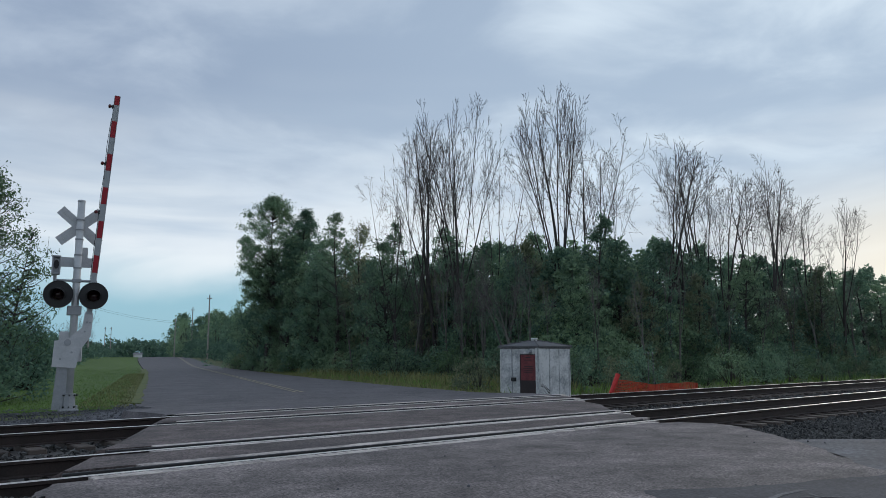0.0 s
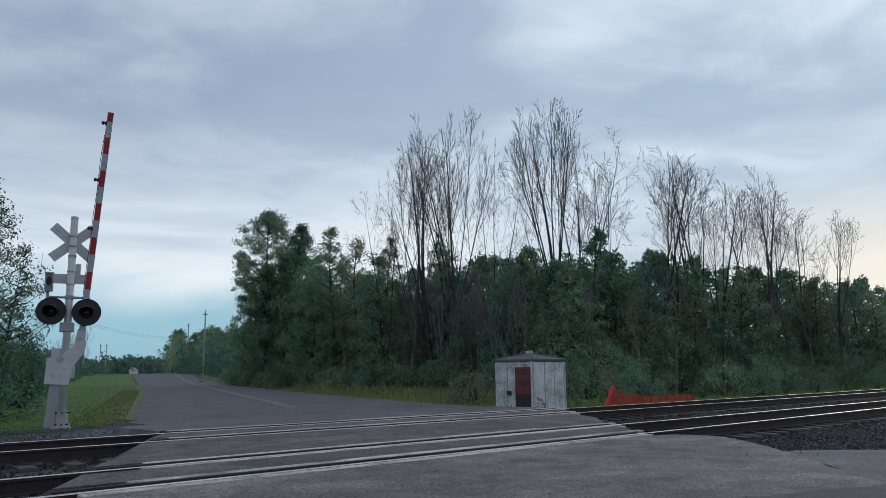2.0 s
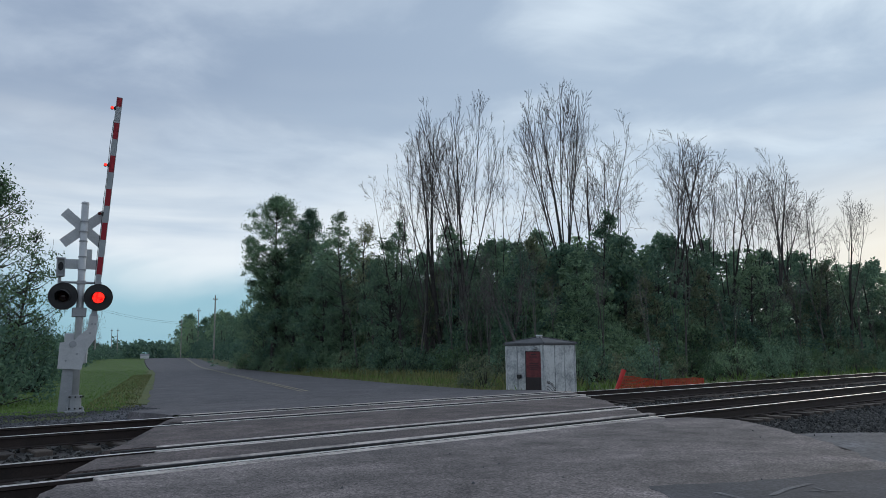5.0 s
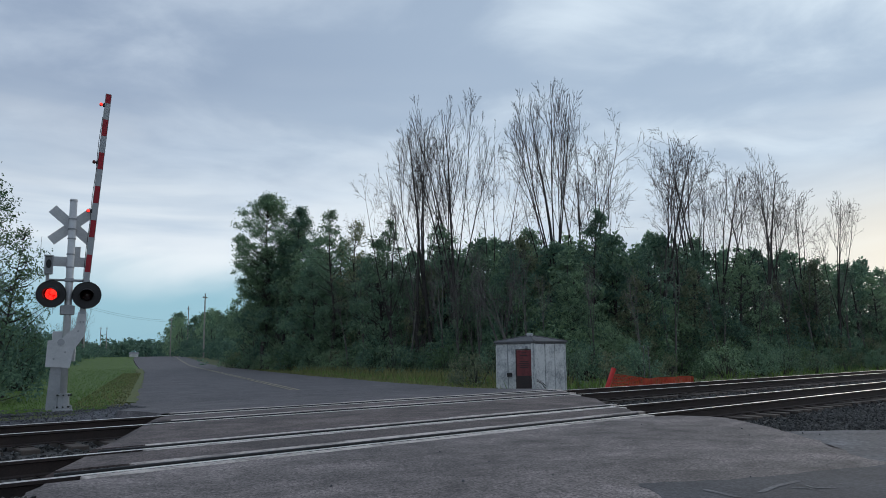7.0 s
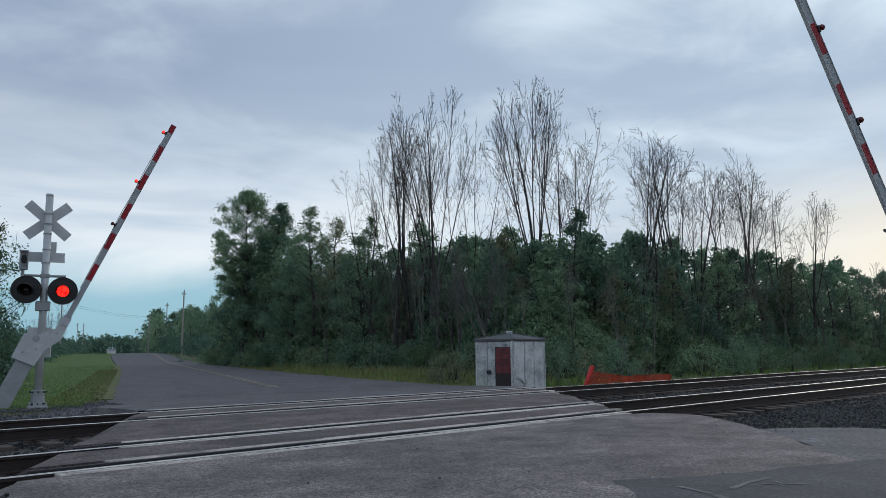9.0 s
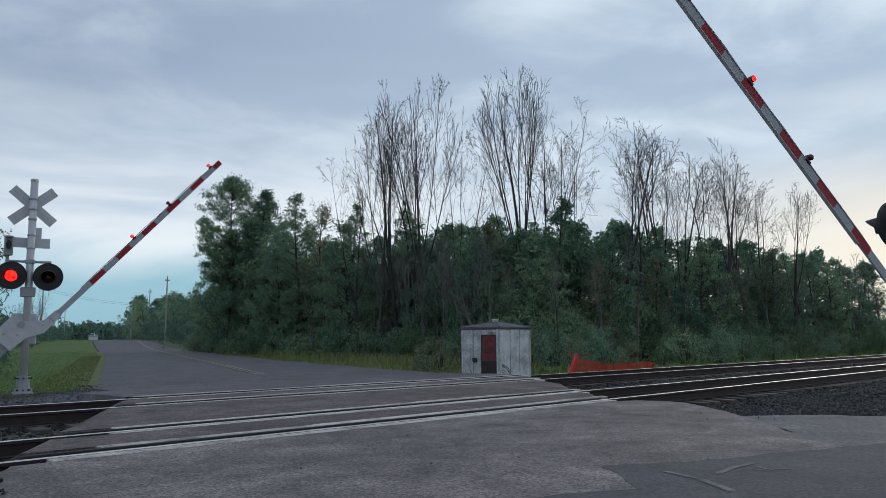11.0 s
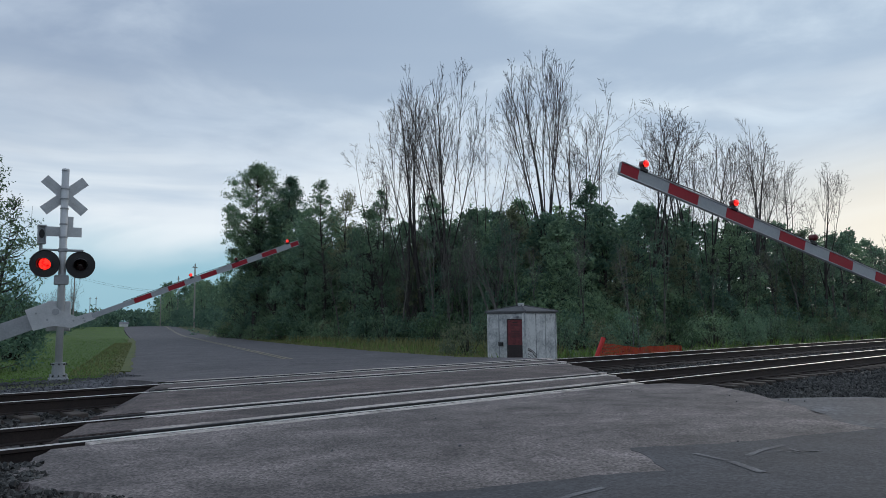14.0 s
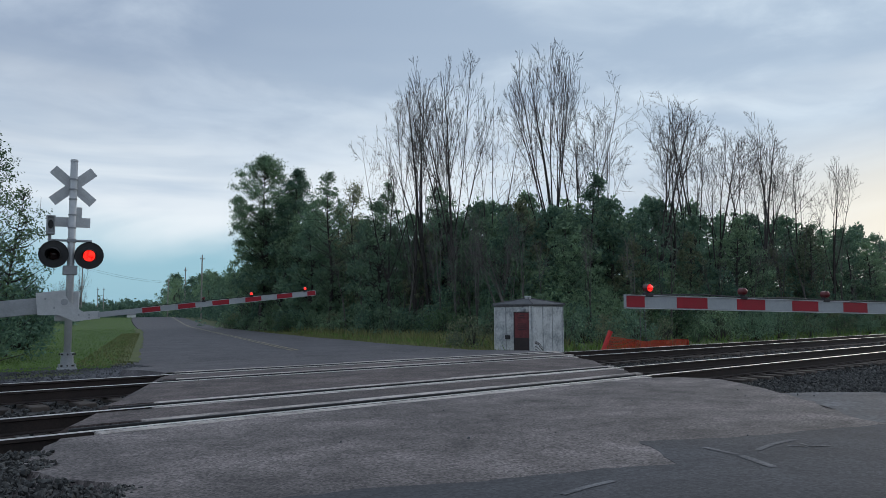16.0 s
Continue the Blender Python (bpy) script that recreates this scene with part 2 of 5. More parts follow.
LEAF_C = leaf_mat("leaf_olive", (0.116, 0.145, 0.095), (0.273, 0.304, 0.180))
LEAF_D = leaf_mat("leaf_bright", (0.07, 0.125, 0.07), (0.165, 0.255, 0.125))
HOUSE = mat("house_siding", (0.55, 0.56, 0.57), (0.72, 0.72, 0.72), 0.5, 5, 0.7, 0, 0.1)
HOUSE_ROOF = mat("house_roof", (0.16, 0.16, 0.17), (0.26, 0.26, 0.27), 0.5, 5, 0.8, 0, 0.1)

# ---- mesh helpers ----


def box(bm, x0, x1, y0, y1, z0, z1, bevel=0.0, m=None):
    r = bmesh.ops.create_cube(bm, size=1.0)
    vs = r["verts"]
    for v in vs:
        v.co = Vector((x0 + (v.co.x + 0.5) * (x1 - x0), y0 + (v.co.y + 0.5) * (y1 - y0), z0 + (v.co.z + 0.5) * (z1 - z0)))
    if bevel:
        es = list({e for v in vs for e in v.link_edges})
        out = bmesh.ops.bevel(bm, geom=es, offset=bevel, segments=1, affect="EDGES")
        vs = list({v for f in out["faces"] for v in f.verts} | {v for v in vs if v.is_valid})
    if m is not None:
        bmesh.ops.transform(bm, matrix=m, verts=[v for v in vs if v.is_valid])
    return vs


def tube(bm, p0, p1, r0, r1=None, seg=12, cap=True):
    r1 = r0 if r1 is None else r1
    p0, p1 = Vector(p0), Vector(p1)
    d = p1 - p0
    m = Matrix.Translation((p0 + p1) / 2) @ d.to_track_quat("Z", "Y").to_matrix().to_4x4()
    return bmesh.ops.create_cone(bm, cap_ends=cap, segments=seg, radius1=r0, radius2=r1, depth=d.length, matrix=m)["verts"]


def mesh_of(name, bm, material, smooth=False):
    me = bpy.data.meshes.new(name)
    bmesh.ops.recalc_face_normals(bm, faces=bm.faces)
    bm.to_mesh(me)
    bm.free()
    for x in (material if isinstance(material, (list, tuple)) else [material]):
        me.materials.append(x)
    if smooth:
        for p in me.polygons:
            p.use_smooth = True
    return me


def part(name, bm, material, parent=None, label="", smooth=False):
    ob = new(name, mesh_of(name, bm, material, smooth))
    ob.parent = parent
    if label:
        ob["label"] = label
    return ob


def thing(name, m, label, category, group="", kind=""):
    ob = new(name)
    ob.matrix_basis = m
    return tagged(ob, label, category, group, kind)


def structure(name, bm, material, label, category):
    return tagged(part(name, bm, material), label, category, kind="structure")


def raw_mesh(name, verts, faces, material):
    me = bpy.data.meshes.new(name)
    me.from_pydata(verts, [], faces)
    for x in (material if isinstance(material, (list, tuple)) else [material]):
        me.materials.append(x)
    me.update()
    return me


def ragged_run(points, step, amp, seed):
    """The same for an open run of points, whose ends stay."""
    r = random.Random(seed)
    out = [points[0]]
    for (x0, y0), (x1, y1) in zip(points, points[1:]):
        n = max(1, int(math.hypot(x1 - x0, y1 - y0) / step))
        for i in range(1, n + 1):
            f = i / n
            k = 0 if (f == 1 and (x1, y1) == points[-1]) else amp
            out.append((x0 + (x1 - x0) * f + r.uniform(-k, k), y0 + (y1 - y0) * f + r.uniform(-k, k)))
    return out


def slab(bm, outline, top, bottom, flare=0.0, flare_y=1.0):
    """A slab with an upright edge over a plan outline; top: height or a function of x, y."""
    h = top if callable(top) else (lambda x, y: top)
    up = [bm.verts.new((x, y, h(x, y))) for x, y in outline]
    cx, cy = sum(p[0] for p in outline) / len(outline), sum(p[1] for p in outline) / len(outline)
    dn = []
    for x, y in outline:
        d = math.hypot(x - cx, y - cy)
        dn.append(bm.verts.new((x + flare * (x - cx) / d, y + flare * flare_y * (y - cy) / d, bottom)))
    f = bm.faces.new(up)
    for i in range(len(up)):
        j = (i + 1) % len(up)
        bm.faces.new((dn[i], dn[j], up[j], up[i]))
    bmesh.ops.triangulate(bm, faces=[f])


# ---- plan: x along the tracks, y across them, z = 0 at the rail heads ----
RAILS = (7.34, 8.85, 12.01, 13.52)
ROAD_SLOPE = 0.382
DATUM = -0.09


def edge_left(y):
    return 2.05 + (y - 7.25) * 0.57


def edge_right(y):
    return 10.95 + (y - 7.27) * 0.86


def lift(a, b, v):
    t = min(1, max(0, (v - a) / (b - a)))
    return t * t * (3 - 2 * t)


def rise(y):
    """The land beyond the lawn climbs gently to a flat brow."""
    return 1.08 * lift(75, 150, y)


def ground_height(x, y):
    z = rise(y) - 0.14 - 0.32 * lift(3.2, 4.8, y) + 0.34 * lift(15.2, 17.0, y)
    z -= 0.12 * lift(11, 16, x) * lift(15.0, 16.5, y) * (1 - lift(60, 90, x))
    far = math.hypot(x - 10, y - 15)
    if 18 < far < 400:
        z += 0.05 * (noise.noise((x * 0.15, y * 0.15, 0)))
    return z - 0.4 * lift(500, 2500, far)


bm = bmesh.new()
rings = [0.0]
while rings[-1] < 2400:
    rings.append(rings[-1] + max(0.6, rings[-1] * 0.06))
N_SEG = 120
prev = None
for r in rings[1:]:
    ring = []
    for k in range(N_SEG):
        a = 2 * math.pi * k / N_SEG
        x, y = 9 + r * math.cos(a), 14 + r * math.sin(a)
        ring.append(bm.verts.new((x, y, ground_height(x, y))))
    if prev is None:
        bm.faces.new(ring)
    else:
        for k in range(N_SEG):
            j = (k + 1) % N_SEG
            bm.faces.new((prev[k], prev[j], ring[j], ring[k]))
    prev = ring
structure("ground", bm, SOIL, "rough grassy ground on both sides of the railway", "ground")

# track bed
bm = bmesh.new()
prof = [(3.9, -0.40), (5.3, -0.30), (5.9, -0.262), (15.0, -0.262), (15.8, -0.32), (17.1, -0.42)]
xs = [-90 + 1.5 * i for i in range(0, 340)]
rows_v = []
for x in xs:
    rows_v.append([bm.verts.new((x, y, z + 0.03 * noise.noise((x * 0.8, y * 0.8, 3)))) for y, z in prof])
for a, b in zip(rows_v, rows_v[1:]):
    for i in range(len(prof) - 1):
        bm.faces.new((a[i], b[i], b[i + 1], a[i + 1]))
structure("track_bed", bm, BED, "dark crushed-stone bed under both railway tracks", "track bed")

# roads
def far_top(x, y):
    return 0.012 + (DATUM - 0.002) * lift(14.0, 18, y) + rise(y)


left = [(5.62, 13.8), (5.55, 14.6), (5.75, 16.0), (7.1, 19.4)] + [(7.1 + (y - 19.4) * ROAD_SLOPE - 2.3 * lift(48, 140, y), y) for y in (24, 30, 40, 50, 60, 80, 100, 120, 140, 180, 420)]
right = [(16.35, 13.8), (16.9, 15.6), (17.3, 17.6), (18.6, 23.3), (22.2, 34.9), (25.9, 45.8)] + [(25.9 + (y - 45.8) * 0.362, y) for y in (60, 100, 190)] + [(163.5, 420)]
bm = bmesh.new()
ys = [13.8, 14.2, 15, 16, 17, 18, 19.4, 22, 25, 30, 35, 40, 46, 53, 60, 70, 80, 90, 100, 110, 120, 130, 140, 150, 180, 260, 420]


def along(line, y):
    for (x0, y0), (x1, y1) in zip(line, line[1:]):
        if y0 <= y <= y1:
            return x0 + (x1 - x0) * (y - y0) / (y1 - y0)
    return line[-1][0]


random.seed(5)
strips = []
for y in ys:
    x0, x1 = along(left, y), along(right, y)
    w = 0.12 if y < 40 else 0
    xsr = [x0 + (x1 - x0) * k / 8 for k in range(9)]
    xsr[0] += random.uniform(-w, w)
    xsr[8] += random.uniform(-w, w)
    strips.append([bm.verts.new((xx, y, far_top(xx, y) + (0.05 * (1 - ((k - 4) / 4) ** 2) if y > 18 else 0))) for k, xx in enumerate(xsr)])
for a, b in zip(strips, strips[1:]):
    for k in range(8):
        bm.faces.new((a[k], a[k + 1], b[k + 1], b[k]))
for row in (0, 8):
    low = [bm.verts.new((s[row].co.x + (-0.15 if row == 0 else 0.15), s[row].co.y, -0.5)) for s in strips]
    for i in range(len(strips) - 1):
        bm.faces.new((strips[i][row], strips[i + 1][row], low[i + 1], low[i]))
structure("road", bm, ROAD, "straight two-lane asphalt road running away past the crossing", "road")

near_outline = [(2.0, 7.08), (1.72, 6.6), (1.5, 6.2), (1.38, 5.8), (1.55, 5.35), (1.72, 4.95), (1.6, 4.4), (1.1, 3.2), (0.2, 1.2), (-1.5, -3), (-6, -14),
                (30, -14), (22, -4), (14, 0.2), (9.6, 2.0), (7.9, 2.55), (8.3, 3.1), (9.05, 3.65), (9.8, 4.35), (10.55, 5.08), (11.15, 5.75), (11.5, 6.4), (11.3, 6.85), (10.8, 7.08)]
bm = bmesh.new()
slab(bm, ragged_run(near_outline[:8], 0.15, 0.04, 2) + near_outline[8:14] + ragged_run(near_outline[14:], 0.25, 0.05, 4), -0.004, -0.40, 0.22)
structure("pavement_near", bm, ASPHALT, "worn grey asphalt apron before the crossing", "pavement")
bm = bmesh.new()
slab(bm, ragged_run([(2.2, 3.9), (2.74, 3.76), (3.4, 3.42), (4.23, 3.15), (4.75, 2.87), (5.05, 3.2), (5.4, 3.62), (6.03, 3.21), (6.7, 2.95), (7.32, 2.76), (7.88, 2.56)], 0.12, 0.03, 6) + [(9.5, 1.95), (13.8, 0.1), (21.5, -4.1), (29, -13.8), (-5.8, -13.8), (-1.2, -3), (0.5, 1.4), (1.4, 3.2)], -0.0015, -0.2)
structure("pavement_patch", bm, ASPHALT_DARK, "newer dark asphalt strip with ragged edge", "pavement")

# gravel beside the apron and at the mast
bm = bmesh.new()
slab(bm, [(7.4, 2.2), (7.8, 3.1), (8.6, 3.9), (10.1, 5.3)] + ragged_run([(10.5, 5.0), (10.8, 4.1), (11.3, 3.1), (12.6, 1.7), (16, 0.0), (22, -2.2)], 0.3, 0.08, 17) + [(22, -4.5), (14, -0.2)], lambda x, y: -0.010 - 0.07 * lift(3.6, 5.2, y), -0.7)
structure("gravel_shoulder", bm, GRAVEL, "grey gravel shoulder beside the asphalt", "gravel")
bm = bmesh.new()
slab(bm, [(-30, 15.6), (5.5, 15.3), (5.9, 16.2), (6.9, 19.0), (5.9, 18.6), (4.2, 18.5), (0, 19.2), (-30, 19.6)], lambda x, y: -0.20 + 0.125 * lift(15.6, 16.8, y), -0.7)
structure("gravel_verge", bm, GRAVEL, "grey gravel strip at the foot of the crossing signal", "gravel")

bm = bmesh.new()
slab(bm, [(9.9, 5.6), (10.3, 5.0), (10.6, 4.0), (11.1, 2.9), (12.4, 1.5), (16, -0.3), (22, -2.6), (60, -2.6), (60, 5.6)], lambda x, y: -0.15 - 0.13 * lift(3.2, 5.4, y), -0.8)
structure("ballast_shoulder", bm, BED, "dark stone bank sloping to the track", "ballast bank")

# lawn
bm = bmesh.new()
lawn_rows = []
for y in [17.1 + 0.6 * i for i in range(22)] + [31, 34, 38, 43, 50, 60, 70, 80, 90, 100, 110, 120, 130, 140, 150]:
    x1 = along(left, y) - 0.12 - (0.65 * (1 - lift(16.8, 20.8, y))) + 0.16 * noise.noise((y * 0.9, 1, 2))
    lawn_rows.append([bm.verts.new((x1 - w, y + (0.35 * noise.noise((w, 5, 3)) if y < 17.2 else 0), DATUM + 0.014 - (0.02 if y < 17.2 else 0) + rise(y) + (0.015 * noise.noise((w * 0.7, y * 0.7, 6)) if w else -0.008)))
                      for w in (0, 0.5, 1, 1.6, 2.3, 3, 4, 5, 7, 10, 15, 22, 30)])
for a, b in zip(lawn_rows, lawn_rows[1:]):
    for k in range(len(a) - 1):
        bm.faces.new((a[k], a[k + 1], b[k + 1], b[k]))
structure("lawn", bm, LAWN, "mown green lawn beside the road", "lawn")

# dry turf along both road edges
bm = bmesh.new()
inner = [(along(left, y) + 0.16, y) for y in (18.9, 22, 26, 30, 36, 44, 56, 74)]
outer = [(along(left, y) - 0.30 - 0.15 * math.sin(y), y) for y in (70, 58, 46, 38, 31, 27, 23, 20)]
slab(bm, ragged_run(inner, 0.8, 0.07, 12) + ragged_run(outer, 0.8, 0.28, 13), DATUM + 0.027, -0.7)
structure("verge_west", bm, DRY_SOIL, "yellowed dry turf between lawn and road", "verge")
bm = bmesh.new()
inner = [(along(right, y) + 0.06, y) for y in (74, 56, 44, 36, 30, 26, 22, 18.5, 16.6)]
outer = [(along(right, y) + 2.3 + 0.4 * math.sin(y), y) for y in (16.8, 20, 23, 27, 31, 38, 46, 58, 72)]
slab(bm, ragged_run(inner, 0.8, 0.12, 14) + ragged_run(outer, 0.8, 0.28, 15), lambda x, y: DATUM - 0.03, -0.7)
structure("verge_east", bm, DRY_SOIL, "yellowish dry grass verge before the wood", "verge")

# crossing surface: asphalt between the rails, worn seal strips along them
SURF = [(7.67, 8.53, 0), (9.14, 11.73, 0), (12.34, 13.21, 0),
        (7.10, 7.29, 1), (7.50, 7.67, 1), (8.53, 8.80, 1), (8.99, 9.14, 1), (11.73, 11.96, 1), (12.15, 12.34, 1), (13.21, 13.47, 1), (13.66, 13.80, 1),
        (7.455, 7.495, 2), (8.945, 8.985, 2), (12.105, 12.145, 2), (13.615, 13.655, 2)]
random.seed(3)
crossing = thing("crossing_surface", pose(0, 0, 0), "asphalt and worn rail-seal level crossing surface", "level crossing", kind="structure")
for y0, y1, kind in SURF:
    x0, x1 = edge_left((y0 + y1) / 2), edge_right((y0 + y1) / 2)
    if kind == 0:
        bm = bmesh.new()
        n = 14
        lo = [(edge_left(y0) + random.uniform(-0.1, 0.1), y0), (edge_left(y0 + (y1 - y0) / 2) + random.uniform(-0.25, 0.15), y0 + (y1 - y0) / 2), (edge_left(y1) + random.uniform(-0.1, 0.1), y1)]
        hi = [(edge_right(y1) + random.uniform(-0.1, 0.1), y1), (edge_right(y0 + (y1 - y0) / 2) + random.uniform(-0.1, 0.25), y0 + (y1 - y0) / 2), (edge_right(y0) + random.uniform(-0.1, 0.1), y0)]
        slab(bm, [lo[0]] + hi[::-1] + [lo[2], lo[1]], 0.012, -0.24, 0.55, 0.0)
        part("asphalt_panel", bm, ASPHALT_OLD, crossing)
    elif kind == 2:
        # black strip on the gap's far wall: flangeway shade put in as colour
        bm = bmesh.new()
        box(bm, x0, x1, y0, y1, -0.15, 0.016, 0.006)
        part("rubber_liner", bm, BLACK, crossing, "black strip standing for the shade in the flangeway")
    else:
        x = x0 + random.uniform(-0.1, 0.7)
        while x < x1:
            ln = random.uniform(1.6, 2.6)
            bm = bmesh.new()
            front = any(0 < r - y1 < 0.2 for r in RAILS)
            top = random.uniform(-0.006, 0.0) if front else random.uniform(0.016, 0.026)
            box(bm, x, min(x + ln, x1 + 0.2) - 0.012, y0 + random.uniform(0, 0.012), y1 - random.uniform(0, 0.012), -0.16, top, 0.008)
            part("seal_strip", bm, SEAL, crossing)
            x += ln

# rails and ties
RAIL_PROFILE = [(-0.072, -0.172), (0.072, -0.172), (0.072, -0.160), (0.012, -0.148), (0.010, -0.045), (0.036, -0.034), (0.036, -0.004), (0.030, 0.0), (-0.030, 0.0), (-0.036, -0.004), (-0.036, -0.034), (-0.010, -0.045), (-0.012, -0.148), (-0.072, -0.160)]


def rail(y, parent):
    verts, faces = [], []
    k = len(RAIL_PROFILE)
    for x in (-90, 420):
        verts += [(x, y + a, b) for a, b in RAIL_PROFILE]
    for i in range(k):
        j = (i + 1) % k
        faces.append((i, j, k + j, k + i))
    me = raw_mesh("rail", verts, faces, [RUST, RAILTOP])
    for p in me.polygons:
        p.material_index = 1 if p.center.z > -0.0025 else 0
    ob = new("rail", me)
    ob.parent = parent
    return ob


random.seed(11)
bm = bmesh.new()
box(bm, -0.115, 0.115, -1.3, 1.3, -0.18, 0.0, 0.012)
TIE_ME = mesh_of("tie", bm, TIE)
bm = bmesh.new()
box(bm, -0.09, 0.09, -0.17, 0.17, -0.002, 0.012, 0.004)
PLATE_ME = mesh_of("tie_plate", bm, RUST)
for a, b in ((0, 1), (2, 3)):
    yc = (RAILS[a] + RAILS[b]) / 2
    track = thing("railway_track", pose(0, 0, 0), "railway track with worn steel rails on dark timber ties", "railway track", "two parallel tracks")
    rail(RAILS[a], track)
    rail(RAILS[b], track)
    x = -6.0
    while x < 68:
        if not (edge_left(yc) + 0.3 < x < edge_right(yc) - 0.3):
            o = new("tie", TIE_ME)
            o.parent = track
            o.matrix_basis = pose(x + random.uniform(-0.03, 0.03), yc + random.uniform(-0.05, 0.05), -0.186 + random.uniform(-0.006, 0.004), 0, 0, random.uniform(-1.2, 1.2))
            if x < 26:
                for yy in (RAILS[a], RAILS[b]):
                    q = new("tie_plate", PLATE_ME)
                    q.parent = track
                    q.matrix_basis = pose(x, yy, -0.186)
        x += 0.53


def stones(name, areas, label, seed, material=STONE):
    """Loose broken stones, one joined mesh of small rough octahedra."""
    rng = np.random.default_rng(seed)
    base = np.array([(1, 0, 0), (-1, 0, 0), (0, 1, 0), (0, -1, 0), (0, 0, 1), (0, 0, -1)], float)
    tri = np.array([(0, 2, 4), (2, 1, 4), (1, 3, 4), (3, 0, 4), (2, 0, 5), (1, 2, 5), (3, 1, 5), (0, 3, 5)])
    vs, fs, off = [], [], 0
    for (x0, x1, y0, y1, n, size, zf, keep) in areas:
        x, y = rng.uniform(x0, x1, n), rng.uniform(y0, y1, n)
        ok = np.array([keep(a, b) for a, b in zip(x, y)])
        x, y = x[ok], y[ok]
        n = len(x)
        z = np.array([zf(a, b) for a, b in zip(x, y)])
        s = size * rng.uniform(0.5, 1.25, (n, 1, 1))
        v = base[None] * rng.uniform(0.55, 1.2, (n, 6, 3)) + rng.uniform(-0.25, 0.25, (n, 6, 3))
        q = rng.normal(size=(n, 3, 3))
        q, _ = np.linalg.qr(q)
        v = np.einsum("nij,nkj->nki", q, v) * s
        v += np.stack([x, y, z], 1)[:, None, :]
        vs.append(v.reshape(-1, 3))
        fs.append((tri[None] + 6 * np.arange(n)[:, None, None]).reshape(-1, 3) + off)
        off += 6 * n
    me = raw_mesh(name, np.concatenate(vs).tolist(), np.concatenate(fs).tolist(), material)
    ob = new(name, me)
    return tagged(ob, label, "ballast", kind="stuff")


def bed_height(x, y):
    for (y0, z0), (y1, z1) in zip(prof, prof[1:]):
        if y0 <= y <= y1:
            return z0 + (z1 - z0) * (y - y0) / (y1 - y0)
    return -0.4


def off_road(x, y):
    return x < edge_left(y) + 0.05 or x > edge_right(y) - 0.05


def near_bank(x, y):
    return x > (10.4 + (y - 5) * 0.8 if y > 5 else 10.35 + (5 - y) * 0.45 + max(0, 2.6 - y) * 0.8)


stones("track_ballast", [
    (9.5, 18, 5.0, 15.6, 12000, 0.040, lambda x, y: bed_height(x, y) + 0.015, off_road),
    (18, 34, 5.0, 15.8, 10000, 0.05, lambda x, y: bed_height(x, y) + 0.015, off_road),
    (34, 80, 5.0, 15.8, 6000, 0.075, lambda x, y: bed_height(x, y) + 0.01, off_road),
    (-6, 5.4, 5.6, 15.6, 9000, 0.042, lambda x, y: bed_height(x, y) + 0.015, off_road),
    (-2.5, 2.1, 3.0, 7.2, 15000, 0.024, lambda x, y: -0.006 - 0.08 * min(2, max(0, 1.42 - x)), lambda x, y: x < 1.56 + 0.16 * math.sin(y * 4.3) + 0.08 * math.sin(y * 11)),
    (10.2, 18, 1.2, 6.6, 13000, 0.036, lambda x, y: -0.13 - 0.13 * lift(3.2, 5.4, y), near_bank),
    (18, 36, 1.2, 6.6, 8000, 0.05, lambda x, y: -0.13 - 0.13 * lift(3.2, 5.4, y), near_bank),
], "grey crushed-stone ballast round the tracks", 21)
# grit and small chips on the shoulder and the verge
stones("loose_gravel", [
    (0, 6.6, 15.5, 18.6, 5000, 0.022, lambda x, y: -0.19 + 0.125 * lift(15.6, 16.8, y), lambda x, y: y < 18.3),
    (2.0, 10.5, 3.0, 6.9, 14, 0.016, lambda x, y: 0.0, lambda x, y: True),
], "small loose gravel chips", 22, GRAVEL)

# lines on the road
def road_z(x, y):
    return far_top(x, y) + 0.062


bm = bmesh.new()
for off in (-0.14, 0.08):
    for k in range(110):
        y0, y1 = 20.6 + k * 1.4, 20.6 + (k + 1) * 1.4
        a = [bm.verts.new((12.45 + off + (y - 20.6) * 0.383 + dx, y, road_z(0, y))) for y, dx in ((y0, 0), (y0, 0.11), (y1, 0.11), (y1, 0))]
        bm.faces.new(a)
structure("road_line", bm, YELLOW, "faded double yellow centre line", "road marking")


def scuff(points, w):
    bm = bmesh.new()
    for (x0, y0), (x1, y1) in zip(points, points[1:]):
        d = Vector((x1 - x0, y1 - y0, 0)).normalized()
        s = Vector((-d.y, d.x, 0)) * w / 2
        a, b = Vector((x0, y0, 0.0024)), Vector((x1, y1, 0.0024))
        bm.faces.new([bm.verts.new(p) for p in (a - s, b - s, b + s, a + s)])
    return structure("road_mark", bm, PAINT, "worn pale paint mark on dark asphalt", "road marking")


scuff([(5.49, 3.09), (5.38, 2.76)], 0.05)
scuff([(5.36, 2.72), (5.12, 2.38)], 0.07)
scuff([(5.67, 2.75), (6.0, 2.79), (6.36, 2.77)], 0.05)
scuff([(6.02, 2.68), (6.08, 2.58), (6.05, 2.52)], 0.03)
scuff([(6.2, 2.66), (6.12, 2.55), (6.25, 2.45)], 0.03)
scuff([(3.48, 2.85), (3.75, 2.87), (4.0, 2.86)], 0.05)

# ---- crossing signals ----
STRIPE = 0.38
ARM_TIP = 5.54


def ball(bm, c, r, seg=14):
    return bmesh.ops.create_uvsphere(bm, u_segments=seg, v_segments=seg // 2 + 1, radius=r, matrix=Matrix.Translation(c))["verts"]


